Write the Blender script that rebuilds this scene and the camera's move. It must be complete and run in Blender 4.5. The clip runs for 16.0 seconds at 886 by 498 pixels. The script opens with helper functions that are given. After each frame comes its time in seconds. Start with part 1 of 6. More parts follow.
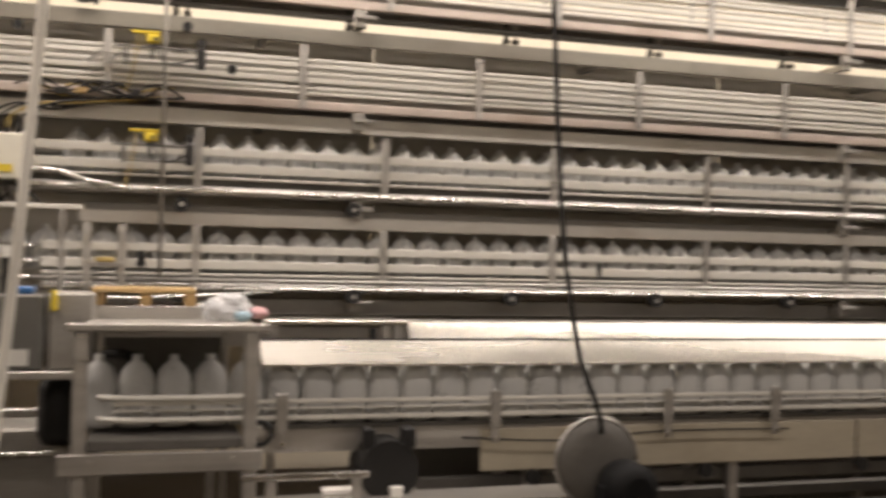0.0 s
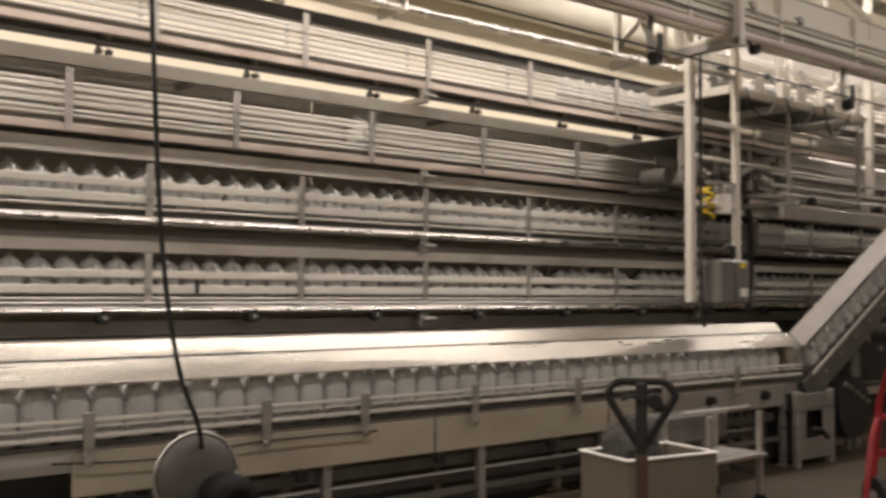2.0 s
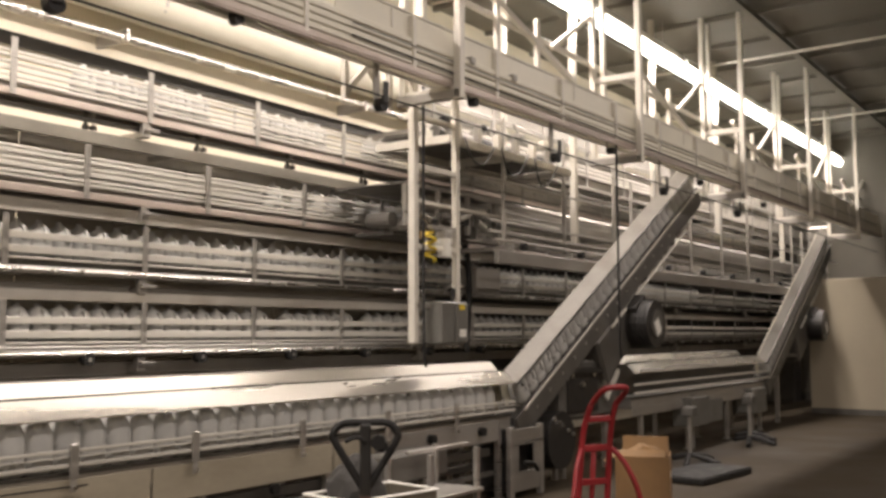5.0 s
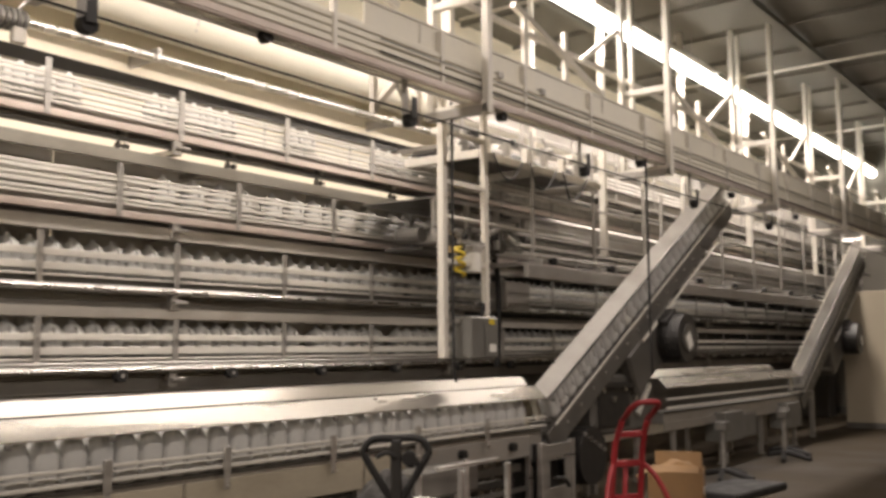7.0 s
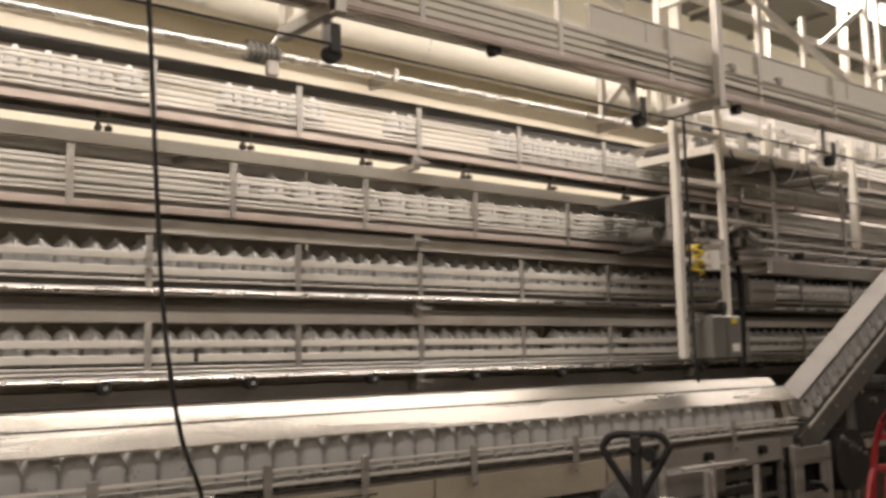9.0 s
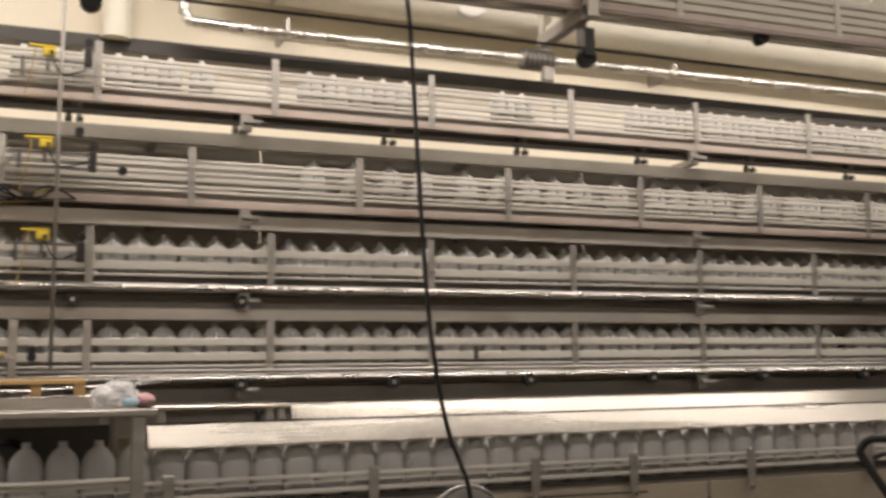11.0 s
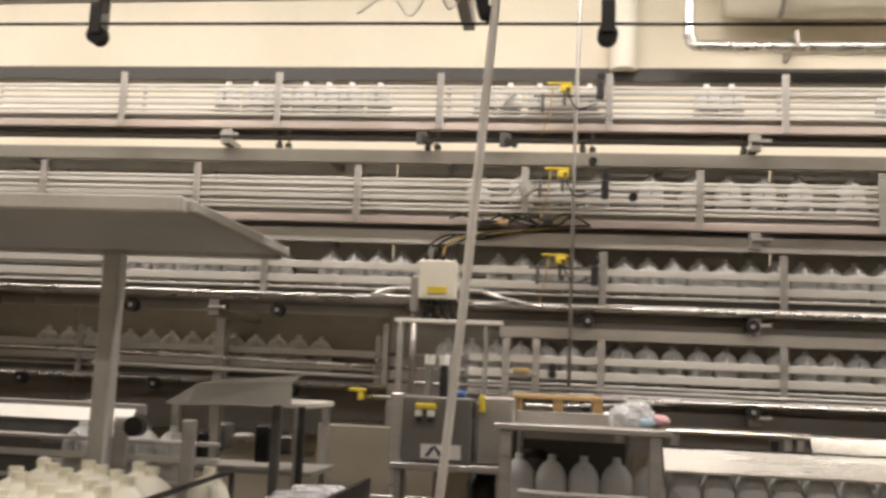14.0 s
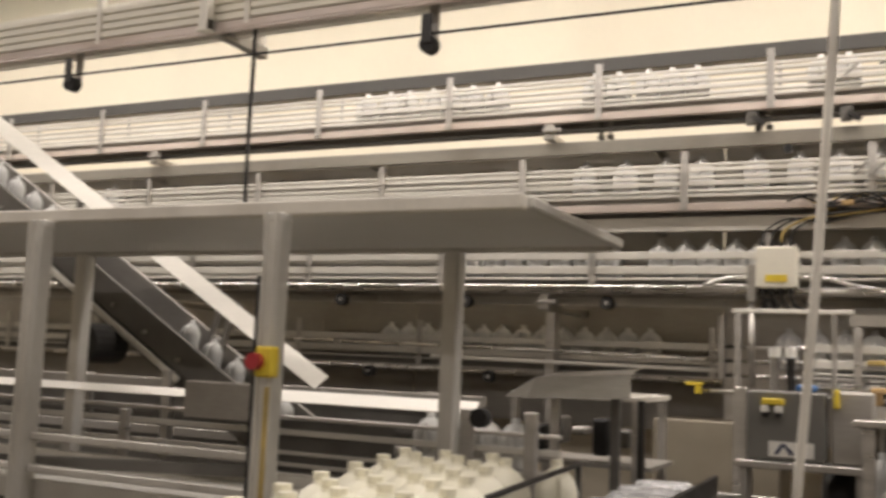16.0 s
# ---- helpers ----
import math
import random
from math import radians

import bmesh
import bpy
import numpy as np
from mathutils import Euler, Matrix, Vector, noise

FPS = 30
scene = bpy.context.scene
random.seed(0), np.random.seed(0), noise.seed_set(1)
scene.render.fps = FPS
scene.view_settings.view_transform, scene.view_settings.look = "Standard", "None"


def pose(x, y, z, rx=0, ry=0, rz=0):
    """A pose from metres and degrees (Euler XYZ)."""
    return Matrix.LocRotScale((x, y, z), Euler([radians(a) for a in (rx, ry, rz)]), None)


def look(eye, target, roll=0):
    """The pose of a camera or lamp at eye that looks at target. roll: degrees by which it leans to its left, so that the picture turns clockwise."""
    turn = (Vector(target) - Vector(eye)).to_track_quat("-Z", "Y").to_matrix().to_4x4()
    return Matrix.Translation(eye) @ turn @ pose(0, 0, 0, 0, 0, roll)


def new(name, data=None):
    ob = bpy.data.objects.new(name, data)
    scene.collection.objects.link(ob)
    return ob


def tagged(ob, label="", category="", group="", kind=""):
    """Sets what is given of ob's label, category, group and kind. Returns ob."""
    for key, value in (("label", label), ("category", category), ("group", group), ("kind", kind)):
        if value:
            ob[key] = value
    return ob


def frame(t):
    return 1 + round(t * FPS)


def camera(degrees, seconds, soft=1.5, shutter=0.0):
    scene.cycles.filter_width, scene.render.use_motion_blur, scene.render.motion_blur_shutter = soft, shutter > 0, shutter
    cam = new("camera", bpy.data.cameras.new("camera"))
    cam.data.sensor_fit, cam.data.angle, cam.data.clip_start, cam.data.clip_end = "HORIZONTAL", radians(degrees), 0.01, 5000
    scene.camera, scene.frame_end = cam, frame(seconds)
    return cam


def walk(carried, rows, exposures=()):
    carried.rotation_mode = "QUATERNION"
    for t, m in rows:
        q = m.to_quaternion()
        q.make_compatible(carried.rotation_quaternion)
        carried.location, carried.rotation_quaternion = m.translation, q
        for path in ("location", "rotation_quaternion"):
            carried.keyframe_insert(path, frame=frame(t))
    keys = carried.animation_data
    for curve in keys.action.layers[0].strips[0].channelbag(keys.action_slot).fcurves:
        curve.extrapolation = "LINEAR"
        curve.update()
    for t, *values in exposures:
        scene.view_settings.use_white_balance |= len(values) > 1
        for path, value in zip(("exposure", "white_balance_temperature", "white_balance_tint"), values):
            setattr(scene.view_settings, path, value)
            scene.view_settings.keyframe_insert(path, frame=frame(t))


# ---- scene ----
cam = camera(48.7, 16.0, soft=3.2, shutter=0.5)
PATH = [
    (0, (-0.165, 0.46, 1.392), (0.381, 2.384, 1.431), 1.2),
    (0.5, (-0.186, 0.432, 1.385), (0.638, 2.253, 1.445), 1.1),
    (1, (-0.204, 0.41, 1.379), (0.762, 2.16, 1.454), 0.4),
    (1.5, (-0.225, 0.383, 1.371), (0.902, 2.032, 1.456), -0.3),
    (2, (-0.23, 0.376, 1.369), (1.034, 1.924, 1.459), 0.3),
    (2.5, (-0.235, 0.371, 1.368), (1.149, 1.812, 1.458), 0.5),
    (3, (-0.234, 0.372, 1.368), (1.246, 1.714, 1.461), 0.5),
    (3.5, (-0.236, 0.369, 1.367), (1.317, 1.624, 1.479), 0.9),
    (4, (-0.234, 0.371, 1.368), (1.38, 1.543, 1.511), 0.2),
    (6.5, (-0.223, 0.387, 1.375), (1.413, 1.52, 1.573), -0.5),
    (7, (-0.227, 0.381, 1.373), (1.372, 1.565, 1.578), -0.4),
    (7.5, (-0.235, 0.372, 1.371), (1.284, 1.655, 1.585), -0.5),
    (8, (-0.231, 0.376, 1.372), (1.203, 1.749, 1.615), -0.5),
    (8.5, (-0.248, 0.354, 1.366), (1.11, 1.799, 1.627), -0.4),
    (9, (-0.3, 0.289, 1.349), (0.967, 1.821, 1.571), -1.2),
    (11.5, (-0.123, 0.026, 1.335), (0.424, 1.935, 1.574), -0.4),
    (12, (-0.133, 0.037, 1.336), (0.244, 1.986, 1.578), -0.6),
    (12.5, (-0.145, 0.046, 1.336), (0.108, 2.014, 1.589), -0.0),
    (13, (-0.174, 0.061, 1.333), (-0.108, 2.043, 1.592), 1.0),
    (13.5, (-0.202, 0.068, 1.337), (-0.33, 2.047, 1.596), 1.4),
    (14, (-0.225, 0.069, 1.33), (-0.475, 2.036, 1.593), 2.5),
    (14.5, (-0.252, 0.069, 1.322), (-0.624, 2.018, 1.576), 2.8),
    (15, (-0.275, 0.068, 1.323), (-0.82, 1.976, 1.575), 2.7),
    (15.5, (-0.296, 0.075, 1.331), (-0.98, 1.94, 1.564), 2.8),
    (16, (-0.33, 0.082, 1.328), (-1.183, 1.877, 1.55), 2.4),
]
walk(cam, [(t, look(eye, target, roll)) for t, eye, target, roll in PATH],
     exposures=[(0, -0.1, 6500, 10), (1.5, -0.28, 6500, 10), (3, -0.1, 6500, 10), (4, 0.1, 6500, 10), (7, 0.1, 6500, 10), (8.5, -0.05, 6500, 10), (9, -0.14, 6500, 10), (11.5, -0.4, 6480, 9.5), (13, -0.27, 6320, 8.5), (14, -0.23, 6320, 8.5), (16, -0.2, 6320, 8.5)])

# ---- world, light, exposure ----
world = bpy.data.worlds.new("world")
scene.world = world
world.use_nodes = True
world.node_tree.nodes["Background"].inputs[0].default_value = (0.9, 0.92, 1.0, 1)
world.node_tree.nodes["Background"].inputs[1].default_value = 0.02
scene.view_settings.exposure = 0.0
LAMP_COLOUR = (1.0, 0.876, 0.80)


def lamp_row(x, y, z, length, power):
    """Light of one row of fluorescent fixtures, shining down."""
    data = bpy.data.lights.new("fluorescent_light", "AREA")
    data.shape, data.size, data.size_y = "RECTANGLE", length, 0.16
    data.energy, data.color = power, LAMP_COLOUR
    ob = new("fluorescent_light", data)
    ob.location = (x, y, z)
    return ob


for k in range(-6, 3):
    lamp_row(8.75 + 3.48 * k + 1.74, 5.10, 4.83, 3.15, 108)
lamp_row(0.5, 1.7, 4.9, 26, 430)
lamp_row(-1.5, -4.0, 4.9, 22, 480)


# ---- materials ----
def material(name, colour, rough=0.5, metal=0.0, var=0.25, scale=6.0, fine=60.0, bump=0.1, stretch=(1, 1, 1), dirt=0.0, trans=0.0, clear=0.0):
    """A paint, metal or plastic with two scales of variation and a fine relief."""
    m = bpy.data.materials.new(name)
    m.use_nodes = True
    nt = m.node_tree
    n, l = nt.nodes, nt.links
    bs = n["Principled BSDF"]
    geo = n.new("ShaderNodeNewGeometry")
    mp = n.new("ShaderNodeMapping")
    mp.inputs["Scale"].default_value = stretch
    l.new(geo.outputs["Position"], mp.inputs["Vector"])
    a = n.new("ShaderNodeTexNoise")
    a.inputs["Scale"].default_value, a.inputs["Detail"].default_value = scale, 4
    b = n.new("ShaderNodeTexNoise")
    b.inputs["Scale"].default_value, b.inputs["Detail"].default_value = fine, 2
    l.new(mp.outputs[0], a.inputs["Vector"])
    l.new(mp.outputs[0], b.inputs["Vector"])
    info = n.new("ShaderNodeObjectInfo")
    add = n.new("ShaderNodeMath")
    add.operation = "MULTIPLY_ADD"
    l.new(b.outputs[0], add.inputs[0])
    add.inputs[1].default_value = 0.35
    l.new(a.outputs[0], add.inputs[2])
    add2 = n.new("ShaderNodeMath")
    add2.operation = "MULTIPLY_ADD"
    l.new(info.outputs["Random"], add2.inputs[0])
    add2.inputs[1].default_value = 0.25
    l.new(add.outputs[0], add2.inputs[2])
    ramp = n.new("ShaderNodeMapRange")
    ramp.inputs[1].default_value, ramp.inputs[2].default_value = 0.4, 1.2
    ramp.inputs[3].default_value, ramp.inputs[4].default_value = 1 - var, 1 + var * 0.6
    l.new(add2.outputs[0], ramp.inputs[0])
    mul = n.new("ShaderNodeVectorMath")
    mul.operation = "SCALE"
    mul.inputs[0].default_value = colour
    l.new(ramp.outputs[0], mul.inputs["Scale"])
    out = mul.outputs[0]
    if dirt:
        c = n.new("ShaderNodeTexNoise")
        c.inputs["Scale"].default_value, c.inputs["Detail"].default_value = scale * 0.6, 6
        l.new(geo.outputs["Position"], c.inputs["Vector"])
        r = n.new("ShaderNodeMapRange")
        r.inputs[1].default_value, r.inputs[2].default_value, r.inputs[4].default_value = 0.5, 0.75, dirt
        l.new(c.outputs[0], r.inputs[0])
        mix = n.new("ShaderNodeMix")
        mix.data_type = "RGBA"
        l.new(r.outputs[0], mix.inputs[0])
        l.new(out, mix.inputs[6])
        mix.inputs[7].default_value = (colour[0] * 0.38, colour[1] * 0.31, colour[2] * 0.22, 1)
        out = mix.outputs[2]
    l.new(out, bs.inputs["Base Color"])
    rr = n.new("ShaderNodeMapRange")
    rr.inputs[1].default_value, rr.inputs[2].default_value = 0.3, 0.7
    rr.inputs[3].default_value, rr.inputs[4].default_value = max(rough - 0.1, 0.03), min(rough + 0.12, 1)
    l.new(a.outputs[0], rr.inputs[0])
    l.new(rr.outputs[0], bs.inputs["Roughness"])
    bs.inputs["Metallic"].default_value = metal
    bs.inputs["Transmission Weight"].default_value = trans
    bs.inputs["Coat Weight"].default_value = clear
    if bump:
        bp = n.new("ShaderNodeBump")
        bp.inputs["Strength"].default_value, bp.inputs["Distance"].default_value = bump, 0.004
        l.new(b.outputs[0], bp.inputs["Height"])
        l.new(bp.outputs[0], bs.inputs["Normal"])
    return m


STEEL = material("brushed_stainless", (0.51, 0.49, 0.455), 0.36, 0.75, 0.3, 3, 40, 0.12, (0.3, 1, 6), 0.25)
SHEET = material("polished_sheet", (0.54, 0.515, 0.46), 0.27, 0.9, 0.12, 1.6, 30, 0.05, (0.25, 1, 3))
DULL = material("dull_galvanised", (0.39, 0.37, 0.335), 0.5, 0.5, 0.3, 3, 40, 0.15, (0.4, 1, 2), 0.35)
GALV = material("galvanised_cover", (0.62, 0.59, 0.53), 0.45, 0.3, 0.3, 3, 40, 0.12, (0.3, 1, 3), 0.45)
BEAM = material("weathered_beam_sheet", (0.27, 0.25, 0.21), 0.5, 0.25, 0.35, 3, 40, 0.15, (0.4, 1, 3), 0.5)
PANEL = material("beige_side_panel", (0.40, 0.355, 0.27), 0.5, 0.1, 0.25, 3, 40, 0.12, (0.4, 1, 1), 0.4)
RAIL = material("plastic_rail", (0.69, 0.665, 0.60), 0.38, 0.15, 0.2, 3, 50, 0.1, (0.2, 1, 1), 0.15)
CHANNEL = material("conveyor_channel", (0.60, 0.52, 0.46), 0.42, 0.4, 0.3, 3, 40, 0.12, (0.3, 1, 4), 0.45)
CHROME = material("chrome_pipe", (0.70, 0.68, 0.64), 0.26, 1.0, 0.12, 4, 60, 0.04)
POSTPAINT = material("cream_painted_steel", (0.69, 0.655, 0.58), 0.45, 0.1, 0.2, 4, 50, 0.12, (1, 1, 0.5), 0.25)
WALL = material("cream_wall_paint", (0.83, 0.76, 0.61), 0.6, 0.0, 0.1, 1.2, 40, 0.15, (1, 1, 0.4), 0.12)
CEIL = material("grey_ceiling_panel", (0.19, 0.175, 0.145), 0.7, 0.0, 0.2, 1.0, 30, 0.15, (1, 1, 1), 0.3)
FLOOR = material("worn_concrete_floor", (0.050, 0.038, 0.024), 0.7, 0.0, 0.4, 1.1, 35, 0.2, (1, 1, 1), 0.5)
FLOOR.node_tree.nodes["Principled BSDF"].inputs["Specular IOR Level"].default_value = 0.2
RUBBER = material("black_rubber", (0.022, 0.021, 0.02), 0.55, 0.0, 0.3, 8, 60, 0.15)
SOOT = material("matt_black_plastic", (0.008, 0.008, 0.008), 0.6, 0.0, 0.3, 8, 60, 0.15)
SOOT.node_tree.nodes["Principled BSDF"].inputs["Specular IOR Level"].default_value = 0.12
BLACKSTEEL = material("black_painted_steel", (0.03, 0.028, 0.026), 0.38, 0.2, 0.3, 8, 60, 0.15)
RUBBER.node_tree.nodes["Principled BSDF"].inputs["Specular IOR Level"].default_value = 0.25
RED = material("red_paint", (0.32, 0.022, 0.028), 0.4, 0.0, 0.3, 8, 60, 0.1, (1, 1, 1), 0.25)
YELLOW = material("yellow_plastic", (0.70, 0.53, 0.04), 0.45, 0.0, 0.15, 8, 60, 0.1, (1, 1, 1), 0.2)
CARD = material("brown_cardboard", (0.24, 0.14, 0.06), 0.8, 0.0, 0.25, 6, 60, 0.25, (1, 1, 1), 0.15)
JUG = material("translucent_jug_plastic", (0.66, 0.655, 0.63), 0.36, 0.0, 0.16, 9, 80, 0.08, trans=0.3)
JUG.node_tree.nodes["Principled BSDF"].inputs["IOR"].default_value = 1.12
MILK = material("milk_filled_jug", (0.81, 0.78, 0.64), 0.4, 0.0, 0.06, 9, 80, 0.05)
CAP = material("white_cap_plastic", (0.78, 0.745, 0.60), 0.4, 0.0, 0.08, 9, 80, 0.05)
WOOD = material("raw_wood", (0.50, 0.34, 0.15), 0.65, 0.0, 0.3, 5, 50, 0.25, (0.4, 3, 3), 0.15)
GREYBOX = material("grey_enclosure_paint", (0.17, 0.165, 0.148), 0.45, 0.15, 0.15, 6, 60, 0.1, (1, 1, 1), 0.2)
CREAMBOX = material("cream_enclosure_paint", (0.77, 0.73, 0.62), 0.45, 0.0, 0.1, 6, 60, 0.1)
ALU = material("aluminium_profile", (0.62, 0.60, 0.55), 0.4, 0.45, 0.2, 5, 60, 0.1, (1, 1, 0.3), 0.25)
ROOF = material("white_roof_panel", (0.72, 0.70, 0.65), 0.5, 0.0, 0.15, 2, 40, 0.1, (1, 1, 1), 0.2, trans=0.25)
TAN = material("tan_wall_paint", (0.39, 0.34, 0.255), 0.6, 0.0, 0.14, 1.2, 40, 0.15, (1, 1, 0.4), 0.2)
BIN = material("cream_plastic_bin", (0.16, 0.14, 0.105), 0.5, 0.0, 0.15, 4, 50, 0.1, (1, 1, 1), 0.2)
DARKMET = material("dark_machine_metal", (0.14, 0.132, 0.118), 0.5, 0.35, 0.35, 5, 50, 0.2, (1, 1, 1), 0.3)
BLUE = material("blue_plastic", (0.05, 0.16, 0.40), 0.45, 0.0, 0.2, 8, 60, 0.1)
PALEBLUE = material("pale_blue_print", (0.36, 0.50, 0.58), 0.5, 0.0, 0.2, 12, 80, 0.1)
PINK = material("pink_print", (0.68, 0.40, 0.40), 0.5, 0.0, 0.2, 12, 80, 0.1)
FILM = material("clear_plastic_bag", (0.80, 0.80, 0.80), 0.25, 0.0, 0.15, 12, 90, 0.4, trans=0.35)
WHITE = material("white_plastic", (0.82, 0.80, 0.74), 0.4, 0.0, 0.1, 8, 60, 0.05)
TRAY = material("dark_grey_tray", (0.07, 0.066, 0.06), 0.5, 0.3, 0.25, 3, 40, 0.1, (0.3, 1, 2), 0.2)
CLOTH = material("grey_cloth", (0.055, 0.052, 0.048), 0.9, 0.0, 0.3, 10, 90, 0.4)
WORNYELLOW = material("worn_yellow_paint", (0.45, 0.33, 0.10), 0.6, 0.0, 0.4, 14, 80, 0.2, (1, 1, 1), 0.6)
CABINET = material("brown_beige_cabinet", (0.27, 0.235, 0.175), 0.55, 0.0, 0.15, 4, 50, 0.1, (1, 1, 1), 0.25)
NAVY = material("navy_print", (0.03, 0.035, 0.09), 0.5, 0.0, 0.1, 8, 60, 0.0)

TUBE = bpy.data.materials.new("glowing_fluorescent_tube")
TUBE.use_nodes = True
TUBE.node_tree.nodes["Principled BSDF"].inputs["Emission Color"].default_value = (1.0, 0.95, 0.86, 1)
TUBE.node_tree.nodes["Principled BSDF"].inputs["Emission Strength"].default_value = 9.0


# ---- mesh tools ----
def box(bm, x0, x1, y0, y1, z0, z1, bevel=0.0, m=None):
    r = bmesh.ops.create_cube(bm, size=1)
    vs = r["verts"]
    bmesh.ops.scale(bm, vec=(x1 - x0, y1 - y0, z1 - z0), verts=vs)
    bmesh.ops.translate(bm, vec=((x0 + x1) / 2, (y0 + y1) / 2, (z0 + z1) / 2), verts=vs)
    if bevel:
        es = list({e for v in vs for e in v.link_edges})
        r = bmesh.ops.bevel(bm, geom=es, offset=bevel, segments=1, affect="EDGES", profile=0.5)
        vs = list({v for f in r["faces"] for v in f.verts} | {v for v in vs if v.is_valid})
    if m is not None:
        bmesh.ops.transform(bm, matrix=m, verts=vs)
    return bm


def rod(bm, a, b, r, seg=10, r2=None):
    a, b = Vector(a), Vector(b)
    d = b - a
    m = Matrix.Translation((a + b) / 2) @ d.to_track_quat("Z", "Y").to_matrix().to_4x4()
    bmesh.ops.create_cone(bm, cap_ends=True, segments=seg, radius1=r, radius2=r if r2 is None else r2, depth=d.length, matrix=m)
    return bm


def bar(bm, a, b, w, h, up=(0, 0, 1), bevel=0.0):
    """A square bar from a to b, w across and h along up."""
    a, b = Vector(a), Vector(b)
    d = (b - a).normalized()
    s = d.cross(Vector(up)).normalized()
    u = s.cross(d)
    m = Matrix.Translation((a + b) / 2) @ Matrix((s, d, u)).transposed().to_4x4()
    L = (b - a).length
    return box(bm, -w / 2, w / 2, -L / 2, L / 2, -h / 2, h / 2, bevel, m)


def tube(bm, pts, r, seg=8):
    """A round tube through the points, with rounded joints."""
    pts = [Vector(p) for p in pts]
    rings = []
    n = None
    for i, p in enumerate(pts):
        d = (pts[min(i + 1, len(pts) - 1)] - pts[max(i - 1, 0)]).normalized()
        if n is None:
            n = d.orthogonal().normalized()
        n = (n - d * n.dot(d)).normalized()
        c = d.cross(n)
        rings.append([bm.verts.new(p + (n * math.cos(k * math.tau / seg) + c * math.sin(k * math.tau / seg)) * r) for k in range(seg)])
    for a, b in zip(rings, rings[1:]):
        for k in range(seg):
            f = bm.faces.new((a[k], a[(k + 1) % seg], b[(k + 1) % seg], b[k]))
            f.smooth = True
    bm.faces.new(rings[0][::-1])
    bm.faces.new(rings[-1])
    return bm


def smooth_path(pts, n=6):
    """Points along a smooth curve through pts."""
    pts = [Vector(p) for p in pts]
    out = []
    for i in range(len(pts) - 1):
        p0, p1, p2, p3 = pts[max(i - 1, 0)], pts[i], pts[i + 1], pts[min(i + 2, len(pts) - 1)]
        for k in range(n):
            t = k / n
            out.append(0.5 * (2 * p1 + (p2 - p0) * t + (2 * p0 - 5 * p1 + 4 * p2 - p3) * t * t + (3 * p1 - p0 - 3 * p2 + p3) * t ** 3))
    return out + [pts[-1]]


def lathe(bm, profile, seg=20, square=None, m=None):
    """Rings of (radius, z); square gives each ring's squareness 0..1."""
    rings = []
    for i, (r, z) in enumerate(profile):
        s = square[i] if square else 0
        ring = []
        for k in range(seg):
            a = (k + 0.5) * math.tau / seg
            c, q = math.cos(a), math.sin(a)
            e = (abs(c) ** 5 + abs(q) ** 5) ** (-0.2)
            f = r * ((1 - s) + s * e)
            v = Vector((c * f, q * f, z))
            ring.append(bm.verts.new(m @ v if m else v))
        rings.append(ring)
    for a, b in zip(rings, rings[1:]):
        for k in range(seg):
            f = bm.faces.new((a[k], a[(k + 1) % seg], b[(k + 1) % seg], b[k]))
            f.smooth = True
    bm.faces.new(rings[0][::-1])
    bm.faces.new(rings[-1])
    return bm


def mesh(bm, mat, name="mesh"):
    bmesh.ops.recalc_face_normals(bm, faces=bm.faces)
    me = bpy.data.meshes.new(name)
    bm.to_mesh(me)
    bm.free()
    me.materials.append(mat)
    return me


def part(name, bm, mat, parent=None, label=""):
    """Links a bmesh (or a mesh) as one mesh object under its thing."""
    ob = new(name, bm if isinstance(bm, bpy.types.Mesh) else mesh(bm, mat, name))
    ob.parent = parent
    return tagged(ob, label)


def thing(name, label, category, at=(0, 0, 0), group="", turn=0):
    ob = new(name)
    ob.matrix_basis = pose(*at, 0, 0, turn)
    ob.empty_display_size = 0.1
    return tagged(ob, label, category, group)


def B():
    return bmesh.new()


# ---- the hall ----
X0, X1, Y0, Y1, H = -14.0, 21.0, -9.0, 7.2, 5.4


def structure(name, bm, mat, label=""):
    return tagged(part(name, bm, mat), label or name.replace("_", " "), name.split("_")[0], kind="structure")


structure("floor", box(B(), X0 - .2, X1 + .2, Y0 - .2, Y1 + .2, -0.2, 0), FLOOR, "worn brown-grey sealed concrete floor")
structure("wall_north", box(B(), X0 - .2, X1 + .2, Y1, Y1 + .2, 0, H), WALL, "cream painted wall behind the conveyors")
# End wall's dark grey stands in for dim clutter and ceiling above the partition.
structure("wall_east", box(B(), X1, X1 + .2, Y0, Y1 - .003, 0, H), CEIL, "end wall coloured dark grey for the dim clutter above the partition")
structure("wall_west", box(B(), X0 - .2, X0, Y0, Y1 - .003, 0, H), WALL, "cream painted wall")
structure("wall_south", box(B(), X0 - .2, X1 + .2, Y0 - .2, Y0, 0, H), WALL, "cream painted wall")
structure("partition", box(B(), 17.5, 17.62, -5.0, 4.93, 0, 2.32, 0.01), TAN, "tan painted low partition wall at the hall's end")
structure("trim", box(B(), 17.48, 17.499, -5.0, 4.93, 0.001, 0.10), DARKMET, "dark base strip along the partition")
structure("baseboard", box(B(), X1 - 0.02, X1 - 0.002, Y0, Y1 - .01, 0.001, 0.16), DARKMET, "dark base strip along the end wall")
bm = box(B(), X0 - .2, X1 + .2, Y0 - .2, Y1 + .2, H, H + .15)
for i in range(30):
    x = X0 + 0.6 + i * 1.2
    box(bm, x - .03, x + .03, Y0, Y1, H - .05, H - .002)
for y in (-6, -3, 0, 2.2, 4.0, 5.9):
    box(bm, X0, X1, y - .05, y + .05, H - .12, H - .052)
